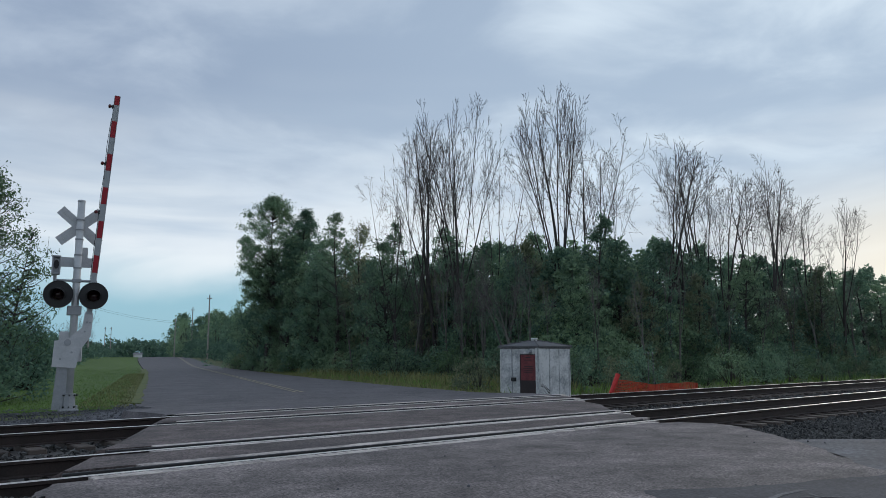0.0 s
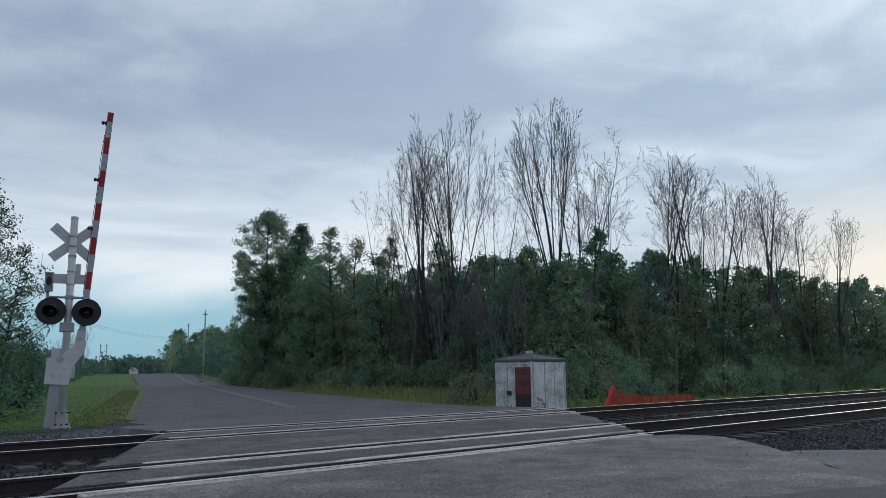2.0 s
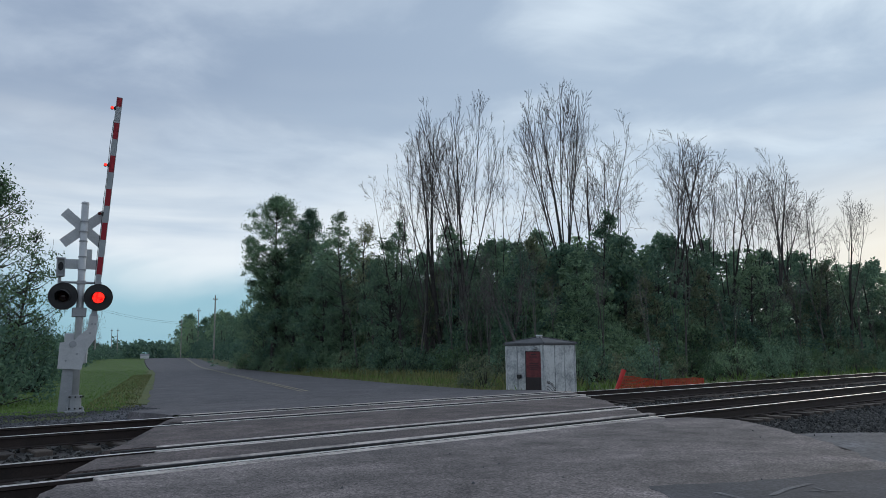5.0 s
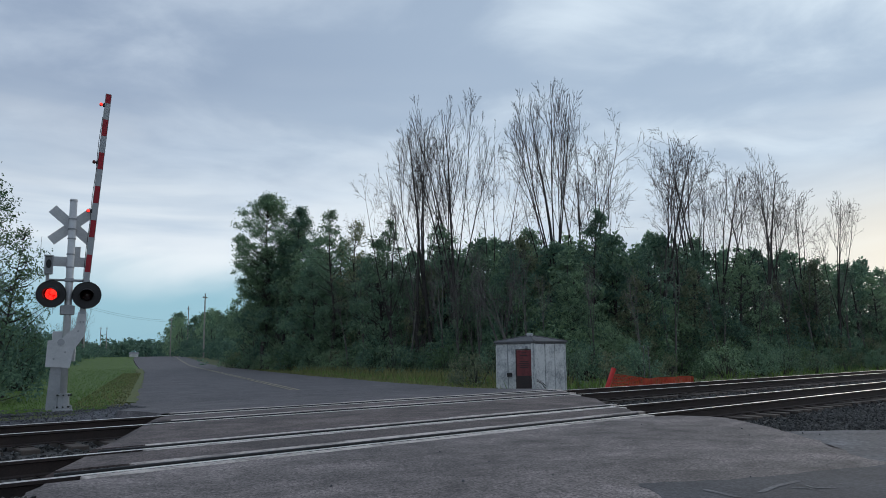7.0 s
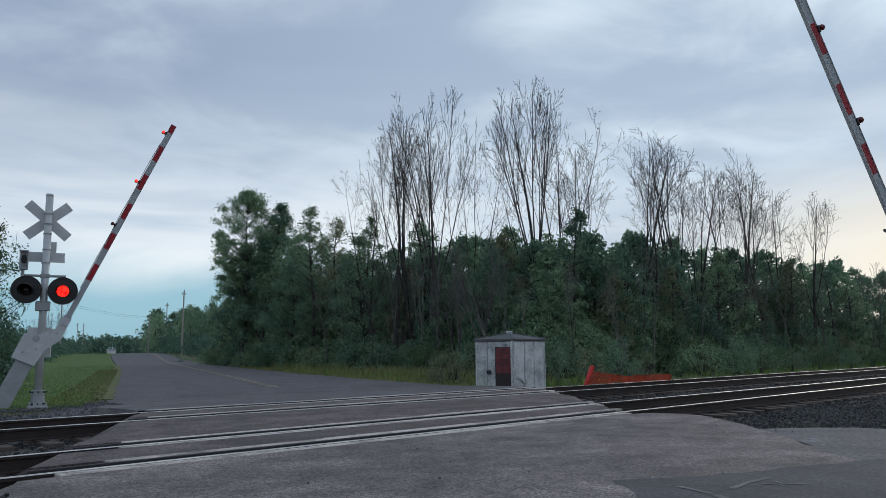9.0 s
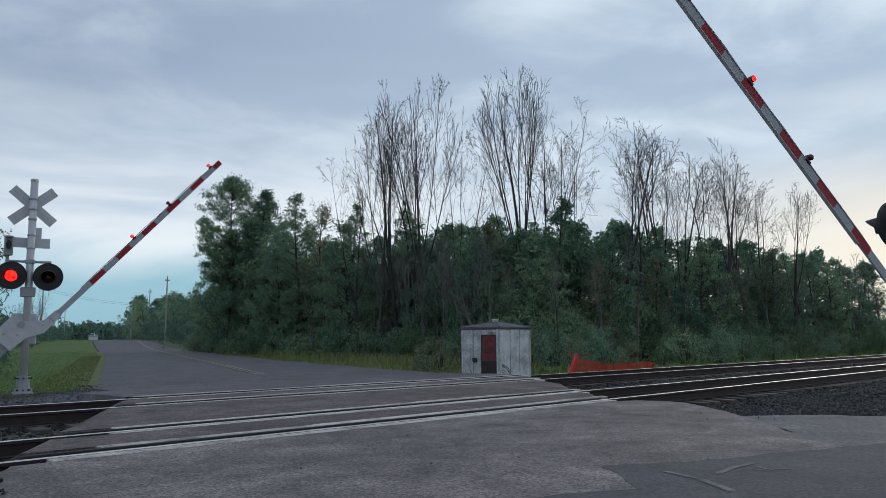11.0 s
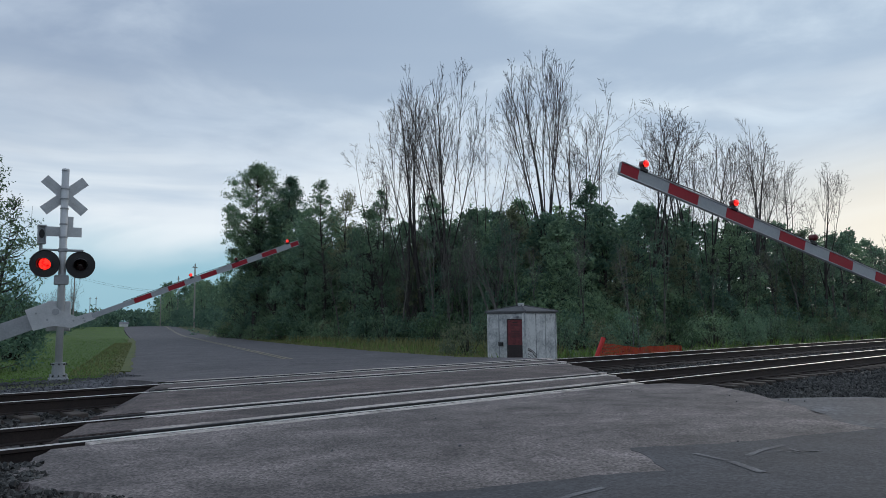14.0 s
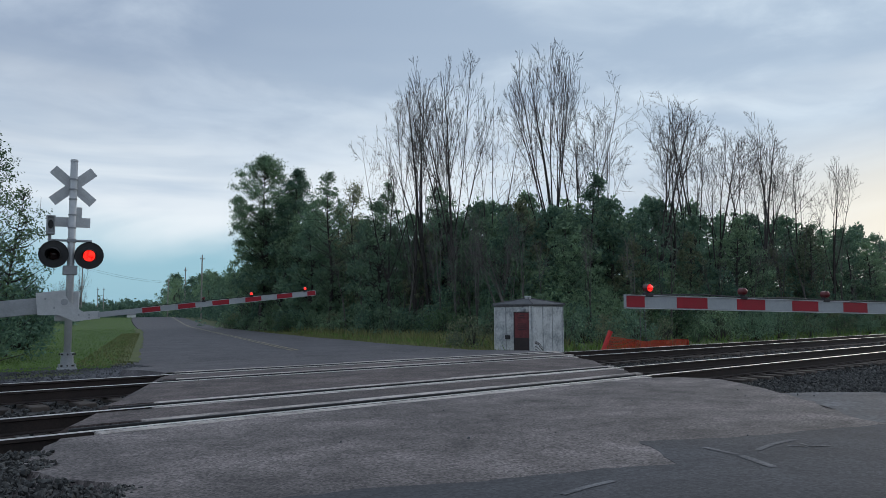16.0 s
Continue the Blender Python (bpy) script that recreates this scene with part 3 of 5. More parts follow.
def lens_ball(name, r, lit_side, dark, parent, at):
    """A turning lens ball, one half lit, the other half dark glass."""
    bm = bmesh.new()
    ball(bm, (0, 0, 0), r, 18)
    bmesh.ops.bisect_plane(bm, geom=bm.verts[:] + bm.edges[:] + bm.faces[:], plane_co=(0, 0, 0), plane_no=(0, 1, 0))
    me = mesh_of(name, bm, [dark, LENS_ON], True)
    for p in me.polygons:
        p.material_index = 1 if p.center.y * lit_side > 0 else 0
    ob = new(name, me)
    ob.parent = parent
    ob.matrix_basis = pose(*at)
    ob["label"] = "round red flasher lens"
    return ob


def light_unit(parent, x, z, turn, y=-0.12):
    """A flasher: black background disc, housing, hood and lens; faces -y of its own space."""
    u = new("light_unit")
    u.parent = parent
    u.matrix_basis = pose(x, y, z, 0, 0, turn)
    bm = bmesh.new()
    n, ro, ri = 36, 0.288, 0.14
    ring = []
    for r, yy in ((ri, -0.012), (ro - 0.012, -0.012), (ro, -0.035), (ro, 0.01), (ri, 0.01)):
        ring.append([bm.verts.new((r * math.cos(2 * math.pi * k / n), yy, r * math.sin(2 * math.pi * k / n))) for k in range(n)])
    for a, b in zip(ring, ring[1:] + ring[:1]):
        for k in range(n):
            j = (k + 1) % n
            bm.faces.new((a[k], a[j], b[j], b[k]))
    part("background", bm, BLACK, u, "black round background plate")
    bm = bmesh.new()
    tube(bm, (0, 0.012, 0), (0, 0.20, 0), 0.175, 0.145, 24)
    part("housing", bm, BLACK, u)
    # hood: a half-open cylinder over the lens
    bm = bmesh.new()
    m = 22
    rows_h = []
    for rr in (0.146, 0.139):
        a_row, b_row = [], []
        for k in range(m + 1):
            a = radians(-35 + 250 * k / m)
            ln = 0.36 * (0.45 + 0.55 * max(0, math.sin(a)))
            a_row.append(bm.verts.new((rr * math.cos(a), -0.013, rr * math.sin(a))))
            b_row.append(bm.verts.new((rr * math.cos(a), -0.013 - ln, rr * math.sin(a) - ln * 0.12)))
        rows_h.append((a_row, b_row))
    for a_row, b_row in rows_h:
        for k in range(m):
            bm.faces.new((a_row[k], a_row[k + 1], b_row[k + 1], b_row[k]))
    for k in range(m):
        bm.faces.new((rows_h[0][1][k], rows_h[0][1][k + 1], rows_h[1][1][k + 1], rows_h[1][1][k]))
    part("hood", bm, BLACK, u)
    lens = lens_ball("lens", 0.128, -1, LENS_OFF, u, (0, 0.05, 0))
    return lens


def gate_arm(parent, pivot_z, at, cam_side, shift, move):
    """The arm with its counterweight; turns about its own y at the pivot; lies along +x."""
    arm = new("gate_arm")
    arm.parent = parent
    arm.matrix_basis = pose(at[0], at[1], pivot_z)
    drop = -0.34
    bm = bmesh.new()
    box(bm, -1.55, -0.42, -0.035, 0.035, -0.20, 0.14, 0.01)
    box(bm, -1.52, -0.95, 0.05, 0.12, -0.19, 0.13, 0.01)
    part("counterweight", bm, STEELGREY, arm, "grey steel counterweight plate")
    bm = bmesh.new()
    out = [(-0.52, 0.24), (0.02, 0.25), (0.05, 0.10), (0.10, -0.02), (0.34, -0.24), (0.66, -0.255), (0.66, -0.42), (0.16, -0.43), (-0.14, -0.26), (-0.52, -0.22)]
    f1 = [bm.verts.new((a, -0.06, b)) for a, b in out]
    f2 = [bm.verts.new((a, -0.09, b)) for a, b in out]
    bm.faces.new(f1)
    bm.faces.new(f2)
    for i in range(len(out)):
        j = (i + 1) % len(out)
        bm.faces.new((f1[i], f1[j], f2[j], f2[i]))
    part("support_plate", bm, GALV, arm, "galvanised gate arm support plate")
    bm = bmesh.new()
    for a, b in ((-0.35, 0.1), (-0.2, -0.1), (0.25, -0.3), (0.45, -0.32), (0.45, -0.38), (-0.7, 0.02), (-1.0, 0.02)):
        tube(bm, (a, -0.11, b), (a, -0.05, b), 0.022, 0.022, 8)
    part("bolts", bm, STEELGREY, arm)
    bm = bmesh.new()
    tube(bm, (0, -0.12, 0), (0, 0.16, 0), 0.07, 0.07, 16)
    part("pivot_shaft", bm, STEELGREY, arm)
    # the arm: a channel that tapers by one step at the tip
    tip = ARM_TIP + shift
    bm = bmesh.new()
    box(bm, 0.62, tip, -0.092, -0.062, drop - 0.0575, drop + 0.0575, 0.004)
    part("arm_channel", bm, WHITE, arm, "pale reflective arm channel")
    x = 1.52 + shift
    red = True
    while x < tip - 0.05:
        x1 = min(x + STRIPE, tip - 0.012)
        if red or x1 > tip - 0.1:
            bm = bmesh.new()
            box(bm, x, x1, -0.0945, -0.0595, drop - 0.052, drop + 0.052, 0.001)
            part("red_band", bm, RED, arm, "dull red reflective band")
        x += STRIPE
        red = not red
    bm = bmesh.new()
    for z in (0.0605, -0.0605):
        box(bm, 1.5, tip - 0.01, -0.10, -0.052, drop + z - 0.003, drop + z + 0.003)
    part("arm_flange", bm, ALU, arm)
    pts = [(1.3, 0.066), (2.0, 0.078), (2.6, 0.068), (3.2, 0.082), (3.7, 0.068), (4.4, 0.085), (5.0, 0.068)]
    for (a, b), (c, d) in zip(pts, pts[1:]):
        bm = bmesh.new()
        tube(bm, (a, -0.07, drop + b), (c, -0.07, drop + d), 0.006, 0.006, 6)
        part("cable", bm, BLACK, arm)
    lenses = []
    for lx in (2.85 + shift + move * 0.5, 3.95 + shift + move, 5.27 + shift):
        bm = bmesh.new()
        box(bm, lx - 0.045, lx + 0.045, -0.105, -0.045, drop + 0.05, drop + 0.085, 0.006)
        box(bm, lx - 0.02, lx + 0.02, -0.09, -0.06, drop + 0.08, drop + 0.10)
        part("lamp_bracket", bm, BLACK, arm)
        bm = bmesh.new()
        vs = tube(bm, (lx, -0.105, drop + 0.13), (lx, -0.045, drop + 0.13), 0.036, 0.036, 16)
        part("lamp_ring", bm, LENS_RED, arm, "small red gate lamp body")
        lenses.append(lens_ball("lamp_lens", 0.034, -cam_side, LENS_RED, arm, (lx, -0.075 - cam_side * 0.022, drop + 0.13)))
    return arm, lenses


def crossing_signal(m, label, cam_side, shift=0.0, light_x=0.345, arm_at=(0.0, -0.05), move=0.0):
    s = thing("crossing_signal", m, label, "crossing signal", "gates of the crossing")
    bm = bmesh.new()
    box(bm, -0.19, 0.19, -0.18, 0.18, 0.0, 0.045, 0.01)
    tube(bm, (0, 0, 0.04), (0, 0, 0.30), 0.14, 0.12, 8)
    tube(bm, (0, 0, 0.30), (0, 0, 0.36), 0.135, 0.135, 16)
    for a in (0, 90, 180, 270):
        q = radians(a + 45)
        tube(bm, (0.21 * math.cos(q), 0.21 * math.sin(q), 0.0), (0.21 * math.cos(q), 0.21 * math.sin(q), 0.12), 0.02, 0.02, 8)
    part("base", bm, STEELGREY, s, "cast steel mast base with bolts")
    bm = bmesh.new()
    for k in range(8):
        q = 2 * math.pi * k / 8
        for z in (0.09, 0.33):
            tube(bm, (0.11 * math.cos(q), 0.11 * math.sin(q), z), (0.165 * math.cos(q), 0.165 * math.sin(q), z), 0.018, 0.018, 6)
    part("base_bolts", bm, BLACK, s)
    bm = bmesh.new()
    tube(bm, (0, 0, 0.2), (0, 0, 4.46), 0.074, 0.074, 20)
    part("mast", bm, ALU, s, "tubular aluminium mast", True)
    bm = bmesh.new()
    tube(bm, (0, 0, 4.46), (0, 0, 4.50), 0.082, 0.07, 20)
    part("mast_cap", bm, GALV, s)
    for a, yy in ((41, 0.085), (-41, 0.10)):
        bm = bmesh.new()
        box(bm, -0.53, 0.53, -0.004, 0.004, -0.105, 0.105, 0.002)
        box(bm, -0.50, 0.50, -0.012, -0.004, -0.012, 0.012)
        o = part("crossbuck_blade", bm, GALV, s, "bare metal crossbuck blade")
        o.matrix_basis = pose(0, yy, 3.93, 0, a, 0)
    for z in (3.62, 3.83, 4.05, 3.0, 3.28):
        bm = bmesh.new()
        tube(bm, (0, 0, z), (0, 0, z + 0.03), 0.084, 0.084, 16)
        part("clamp", bm, STEELGREY, s)
    bm = bmesh.new()
    box(bm, -0.34, 0.36, 0.085, 0.093, 3.04, 3.25, 0.003)
    box(bm, 0.08, 0.19, 0.094, 0.102, 3.05, 3.48, 0.003)
    part("track_plate", bm, GALV, s, "blank back of a small sign plate")
    bm = bmesh.new()
    box(bm, -0.49, -0.33, -0.06, 0.06, 2.850, 3.250, 0.02)
    for x0, x1, z0, z1 in ((-0.495, -0.465, 2.860, 3.250), (-0.355, -0.325, 2.860, 3.250), (-0.495, -0.325, 3.220, 3.255), (-0.495, -0.325, 2.850, 2.890)):
        box(bm, x0, x1, -0.13, -0.06, z0, z1, 0.008)
    tube(bm, (-0.42, -0.02, 2.55), (-0.42, -0.02, 2.93), 0.035, 0.035, 10)
    tube(bm, (-0.42, -0.02, 3.23), (-0.42, -0.02, 3.26), 0.09, 0.07, 12)
    part("bell_housing", bm, STEELGREY, s, "grey electronic bell on a bracket")
    bm = bmesh.new()
    bmesh.ops.create_cone(bm, cap_ends=True, segments=16, radius1=0.05, radius2=0.05, depth=0.02, matrix=pose(-0.41, -0.068, 3.07, 90, 0, 0) @ Matrix.Diagonal((1, 1.9, 1, 1)))
    part("bell_mouth", bm, BLACK, s, "dark oval bell mouth")
    bm = bmesh.new()
    tube(bm, (-0.45, 0.02, 2.74), (0.40, 0.02, 2.74), 0.024, 0.028, 10)
    tube(bm, (-0.36, 0.02, 2.75), (-0.36, 0.02, 2.5), 0.025, 0.025, 8)
    tube(bm, (0.36, 0.02, 2.75), (0.36, 0.02, 2.5), 0.025, 0.025, 8)
    box(bm, -0.09, 0.09, -0.09, 0.09, 2.70, 2.78, 0.01)
    part("light_bracket", bm, STEELGREY, s)
    bm = bmesh.new()
    box(bm, -0.15, 0.13, -0.10, 0.09, 2.0, 2.2, 0.015)
    part("junction_box", bm, STEELGREY, s)
    lens_l = light_unit(s, -0.335, 2.43, -9)
    lens_r = light_unit(s, light_x, 2.42, -4)
    bm = bmesh.new()
    box(bm, -0.26, 0.20, 0.06, 0.34, 1.02, 1.66, 0.02)
    box(bm, -0.20, 0.14, 0.34, 0.36, 1.08, 1.60, 0.01)
    part("gate_mechanism", bm, GALV, s, "galvanised gate mechanism box")
    arm, lenses = gate_arm(s, 1.425, arm_at, cam_side, shift, move)
    return s, arm, lens_l, lens_r, lenses


FAR = crossing_signal(pose(4.98, 17.376, -0.075, 0, 0, -13.4), "grey crossing signal with crossbuck, flashers and striped gate arm", 1, arm_at=(-0.097, 0.003))
NEAR = crossing_signal(pose(10.96, 2.35, -0.045, 0, 0, 162.5), "grey crossing signal whose striped gate arm lowers over the road", -1, -0.22, 0.64, move=0.14)

# ---- equipment shed ----


def shed():
    s = thing("equipment_shed", pose(17.87, 15.72, -0.30, 0, 0, 0), "small pale-grey panelled metal railway hut with red door", "shed")
    # corner towards the tracks at the origin; walls run along two directions
    a = Vector((-0.115, 1.46, 0))     # door side
    b = Vector((1.42, -0.06, 0))      # panel side
    H = 1.63
    def wall(p, d, length, thick=0.05):
        bm = bmesh.new()
        box(bm, 0, length, 0, thick, 0, H)
        o = part("wall", bm, SHED, s)
        ang = math.degrees(math.atan2(d.y, d.x))
        o.matrix_basis = pose(p.x, p.y, 0, 0, 0, ang)
        return o, ang
    la, lb = a.length, b.length
    wall(b, -b, lb)           # seen from the tracks, panels
    wall(Vector((0, 0, 0)), a, la, -0.05)
    wall(a, b, lb, -0.05)
    wall(a + b, -a, la, -0.05)
    ang_a = math.degrees(math.atan2(a.y, a.x))
    ang_b = math.degrees(math.atan2(b.y, b.x))
    ma, mb = pose(0, 0, 0, 0, 0, ang_a), pose(0, 0, 0, 0, 0, ang_b)
    def on_a(name, x0, x1, z0, z1, d, material, label="", bevel=0.004):
        bm = bmesh.new()
        box(bm, x0, x1, 0.0, d, z0, z1, bevel)
        o = part(name, bm, material, s, label)
        o.matrix_basis = ma
        return o
    def on_b(name, x0, x1, z0, z1, d, material, label="", bevel=0.004):
        bm = bmesh.new()
        box(bm, x0, x1, -0.05 - d, -0.05, z0, z1, bevel)
        o = part(name, bm, material, s, label)
        o.matrix_basis = mb
        return o
    on_a("door_leaf", 0.06, 0.63, 0.34, 1.40, 0.028, DOOR_RED, "worn dark red door")
    on_a("door_lower_panel", 0.062, 0.628, 0.02, 0.62, 0.034, DOOR_DARK, "black lower door panel")
    on_a("door_jamb", 0.0, 0.055, 0.0, H - 0.02, 0.035, SHED)
    on_a("door_frame", 0.635, 0.665, 0.02, 1.43, 0.03, DOOR_DARK)
    on_a("door_top_trim", 0.06, 0.63, 1.405, 1.43, 0.03, DOOR_DARK)
    for z, w in ((1.32, 0.10), (1.24, 0.14), (1.05, 0.17), (0.99, 0.19), (0.93, 0.15), (0.87, 0.16)):
        on_a("door_sign", 0.34 - w, 0.34 + w, z - 0.014, z + 0.014, 0.030, DOOR_DARK, "unreadable dark line of lettering")
    for x in (0.98,):
        on_a("panel_seam", x, x + 0.03, 0.0, H - 0.02, 0.018, STEELGREY)
    on_a("panel_rib", 1.43, 1.47, 0.0, H - 0.02, 0.02, SHED)
    on_a("lock_box", 0.84, 0.98, 0.58, 0.70, 0.08, BLACK, "black padlock hasp")
    on_a("shed_lamp", 0.20, 0.32, 1.47, 1.53, 0.14, WHITE, "small white lamp")
    for x in (0.0, 0.46, 0.90, 1.385):
        on_b("panel_rib", x, x + 0.03, 0.0, H - 0.02, 0.025, SHED)
    for x in (0.05, 0.49, 0.93):
        on_b("wall_panel", x, x + 0.40, 0.02, H - 0.04, 0.012, SHED)
    # faded round mark low on the panel side
    bm = bmesh.new()
    for r, n, w in ((0.40, 13, 0.022), (0.45, 14, 0.018), (0.30, 9, 0.012), (0.22, 7, 0.012), (0.14, 5, 0.010)):
        for k in range(n):
            box(bm, r - 0.028, r + 0.018, -0.068, -0.0625, -w / 2, w / 2, m=pose(0.05, 0, 0.06) @ pose(0, 0, 0, 0, -(3 + k * 86 / n), 0))
    o = part("wall_marking", bm, DOOR_DARK, s, "faded dark arc of stencilled marks")
    o["kind"] = "stuff"
    o.matrix_basis = mb
    # dark strips under the roof edge, painting the shade of the eaves
    on_a("eave_board", 0.0, la, H - 0.035, H - 0.002, 0.03, SHED_ROOF)
    on_b("eave_board", 0.0, lb, H - 0.035, H - 0.002, 0.03, SHED_ROOF)
    # hipped roof
    bm = bmesh.new()
    c = (a + b) / 2
    e = 1.06
    cs = [c + (p - c) * e + Vector((0, 0, H)) for p in (Vector((0, 0, 0)) - Vector((0, 0.05, 0)), b - Vector((0, 0.05, 0)), a + b, a)]
    lo = [bm.verts.new(p) for p in cs]
    up = [bm.verts.new(p + Vector((0, 0, 0.045))) for p in cs]
    top = bm.verts.new(c + Vector((0, 0, H + 0.24)))
    bm.faces.new(lo)
    for i in range(4):
        j = (i + 1) % 4
        bm.faces.new((lo[i], lo[j], up[j], up[i]))
        bm.faces.new((up[i], up[j], top))
    part("roof", bm, SHED_ROOF, s, "low dark hipped metal roof")
    bm = bmesh.new()
    for p in cs:
        tube(bm, p + Vector((0, 0, 0.05)), c + Vector((0, 0, H + 0.25)), 0.018, 0.018, 6)
    part("roof_ridge", bm, SHED_ROOF, s)
    bm = bmesh.new()
    tube(bm, c + Vector((0, 0, H + 0.2)), c + Vector((0, 0, H + 0.27)), 0.10, 0.10, 14)
    tube(bm, c + Vector((0, 0, H + 0.27)), c + Vector((0, 0, H + 0.30)), 0.13, 0.10, 14)
    part("roof_vent", bm, GALV, s)
    return s


shed()

# ---- orange barrier fence ----


def barrier_fence():
    s = thing("barrier_fence", pose(21.6, 15.8, -0.25), "sagging orange plastic mesh fence with leaning post", "fence")
    bm = bmesh.new()
    vs = tube(bm, (0, 0, 0), (0.22, -0.2, 0.72), 0.07, 0.085, 10)
    part("post", bm, ORANGE_RED, s, "leaning bright red-orange roll of mesh")
    d = Vector((3.45, -1.13, 0))
    random.seed(8)
    nx, nz = 46, 9
    def pt(i, k):
        u = i / nx
        top = 0.40 + 0.10 * math.sin(u * 9) * (1 - u) - 0.05 * u + 0.05 * noise.noise((u * 6, 0, 0))
        z = 0.03 + (top - 0.03) * k / nz
        p = d * u + Vector((0.12, -0.05, z))
        p.y += 0.10 * noise.noise((u * 5, z * 2, 4))
        p.x += 0.03 * noise.noise((u * 9, z * 6, 9))
        return p
    bm = bmesh.new()
    for k in range(nz + 1):
        for i in range(nx):
            p, q = pt(i, k), pt(i + 1, k)
            w = Vector((0, 0, 0.012))
            bm.faces.new([bm.verts.new(v) for v in (p - w, q - w, q + w, p + w)])
    for i in range(nx + 1):
        for k in range(nz):
            p, q = pt(i, k), pt(i, k + 1)
            w = d.normalized() * 0.014
            bm.faces.new([bm.verts.new(v) for v in (p - w, p + w, q + w, q - w)])
    bmesh.ops.solidify(bm, geom=bm.faces[:], thickness=0.004)
    part("mesh_net", bm, ORANGE, s, "orange plastic netting")
    for u in (0.5, 1.0):
        bm = bmesh.new()
        tube(bm, d * u + Vector((0.12, 0, -0.05)), d * u + Vector((0.12, 0, 0.42)), 0.02, 0.02, 8)
        part("stake", bm, RUST, s)
    return s


barrier_fence()
for i, (x, y, lean) in enumerate(((23.2, 15.35, 2), (23.45, 15.25, -3))):
    s = thing("marker_rod", pose(x, y, -0.3, 0, lean, 0), "thin pale marker rod standing in the weeds", "marker rod", "marker rods")
    bm = bmesh.new()
    tube(bm, (0, 0, 0), (0, 0, 1.45), 0.014, 0.01, 6)
    part("rod", bm, PAINT, s)
    bm = bmesh.new()
    tube(bm, (0, 0, 1.45), (0, 0, 1.5), 0.016, 0.016, 6)
    part("rod_tip", bm, WHITE, s)
s = thing("marker_post", pose(29.2, 50.1, -0.12), "short white roadside marker post", "marker post")
bm = bmesh.new()
box(bm, -0.05, 0.05, -0.03, 0.03, 0, 0.75, 0.01)
part("post", bm, WHITE, s)

# ---- trees, bushes, grass ----


def leaf_cloud(centers, radii, per, size, rng, squash=0.8):
    """Leaf quads scattered round clump centres; returns vertices and faces."""
    vs = []
    for c, r in zip(centers, radii):
        n = max(4, int(per * r * r))
        p = rng.normal(size=(n, 3))
        p /= np.linalg.norm(p, axis=1)[:, None]
        p *= r * (0.25 + np.minimum(np.abs(rng.normal(scale=0.5, size=(n, 1))), 0.95))
        p[:, 2] *= squash
        p += np.asarray(c)
        a = rng.normal(size=(n, 3))
        a[:, 2] -= 0.3
        a /= np.linalg.norm(a, axis=1)[:, None]
        b = np.cross(a, rng.normal(size=(n, 3)))
        b /= np.linalg.norm(b, axis=1)[:, None] + 1e-9
        s = size * rng.uniform(0.6, 1.3, (n, 1))
        a, b = a * s, b * s * 0.48
        vs.append(np.stack([p - a, p + b * 0.9 - a * 0.1, p + a, p - b * 0.9 - a * 0.1], 1))
    v = np.concatenate(vs)
    k = len(v)
    return v.reshape(-1, 3).tolist(), np.arange(4 * k).reshape(k, 4).tolist()


def tubes(segs, sides=5):
    """Tapered branch pieces: (p0, p1, r0, r1)."""
    verts, faces = [], []
    for p0, p1, r0, r1 in segs:
        d = np.asarray(p1) - np.asarray(p0)
        ln = np.linalg.norm(d)
        if ln < 1e-5:
            continue
        d /= ln
        u = np.cross(d, (0.31, 0.95, 0.1) if abs(d[1]) < 0.9 else (1, 0, 0))
        u /= np.linalg.norm(u)
        w = np.cross(d, u)
        k = sides if r0 > 0.02 else 3
        o = len(verts)
        for p, r in ((p0, r0), (p1, r1)):
            for i in range(k):
                a = 2 * math.pi * i / k
                verts.append(tuple(np.asarray(p) + r * (math.cos(a) * u + math.sin(a) * w)))
        for i in range(k):
            j = (i + 1) % k
            faces.append((o + i, o + j, o + k + j, o + k + i))
    return verts, faces


def limb(p, d, length, r, level, rng, out, cfg):
    """A long, nearly straight branch that bends upwards and sends off rising side branches."""
    n = (7, 5, 3, 2)[level]
    p, d = np.array(p, float), np.array(d, float)
    step = length / n
    turn = rng.uniform(0, 6.28)
    for i in range(n):
        f0, f1 = i / n, (i + 1) / n
        d = d + rng.normal(scale=(0.05, 0.05, 0.06, 0.07)[level], size=3) + np.array([0, 0, (0.045, 0.05, 0.04, 0.02)[level]])
        d /= np.linalg.norm(d)
        q = p + d * step
        out.append((p.copy(), q.copy(), max(r * (1 - 0.82 * f0), cfg["thin"]), max(r * (1 - 0.82 * f1), cfg["thin"] * 0.8)))
        if level < cfg["deep"] and (level > 0 or f1 > 0.38) and i < n - (level < 2):
            for _ in range((2, 2, 2)[level] if rng.random() < cfg["dense"] else 1):
                turn += 2.4 + rng.normal(scale=0.4)
                side = np.cross(d, (math.cos(turn), math.sin(turn), 0.1))
                side /= np.linalg.norm(side) + 1e-9
                sp = cfg["fan"] * rng.uniform(0.7, 1.35) * (1 if level else 0.9)
                limb(q, d * math.cos(sp) + side * math.sin(sp), length * (0.16 + (0.52, 0.42, 0.36)[level] * (1 - f1)) * rng.uniform(0.75, 1.15), r * (1 - 0.82 * f1) * 0.52, level + 1, rng, out, cfg)
        p = q


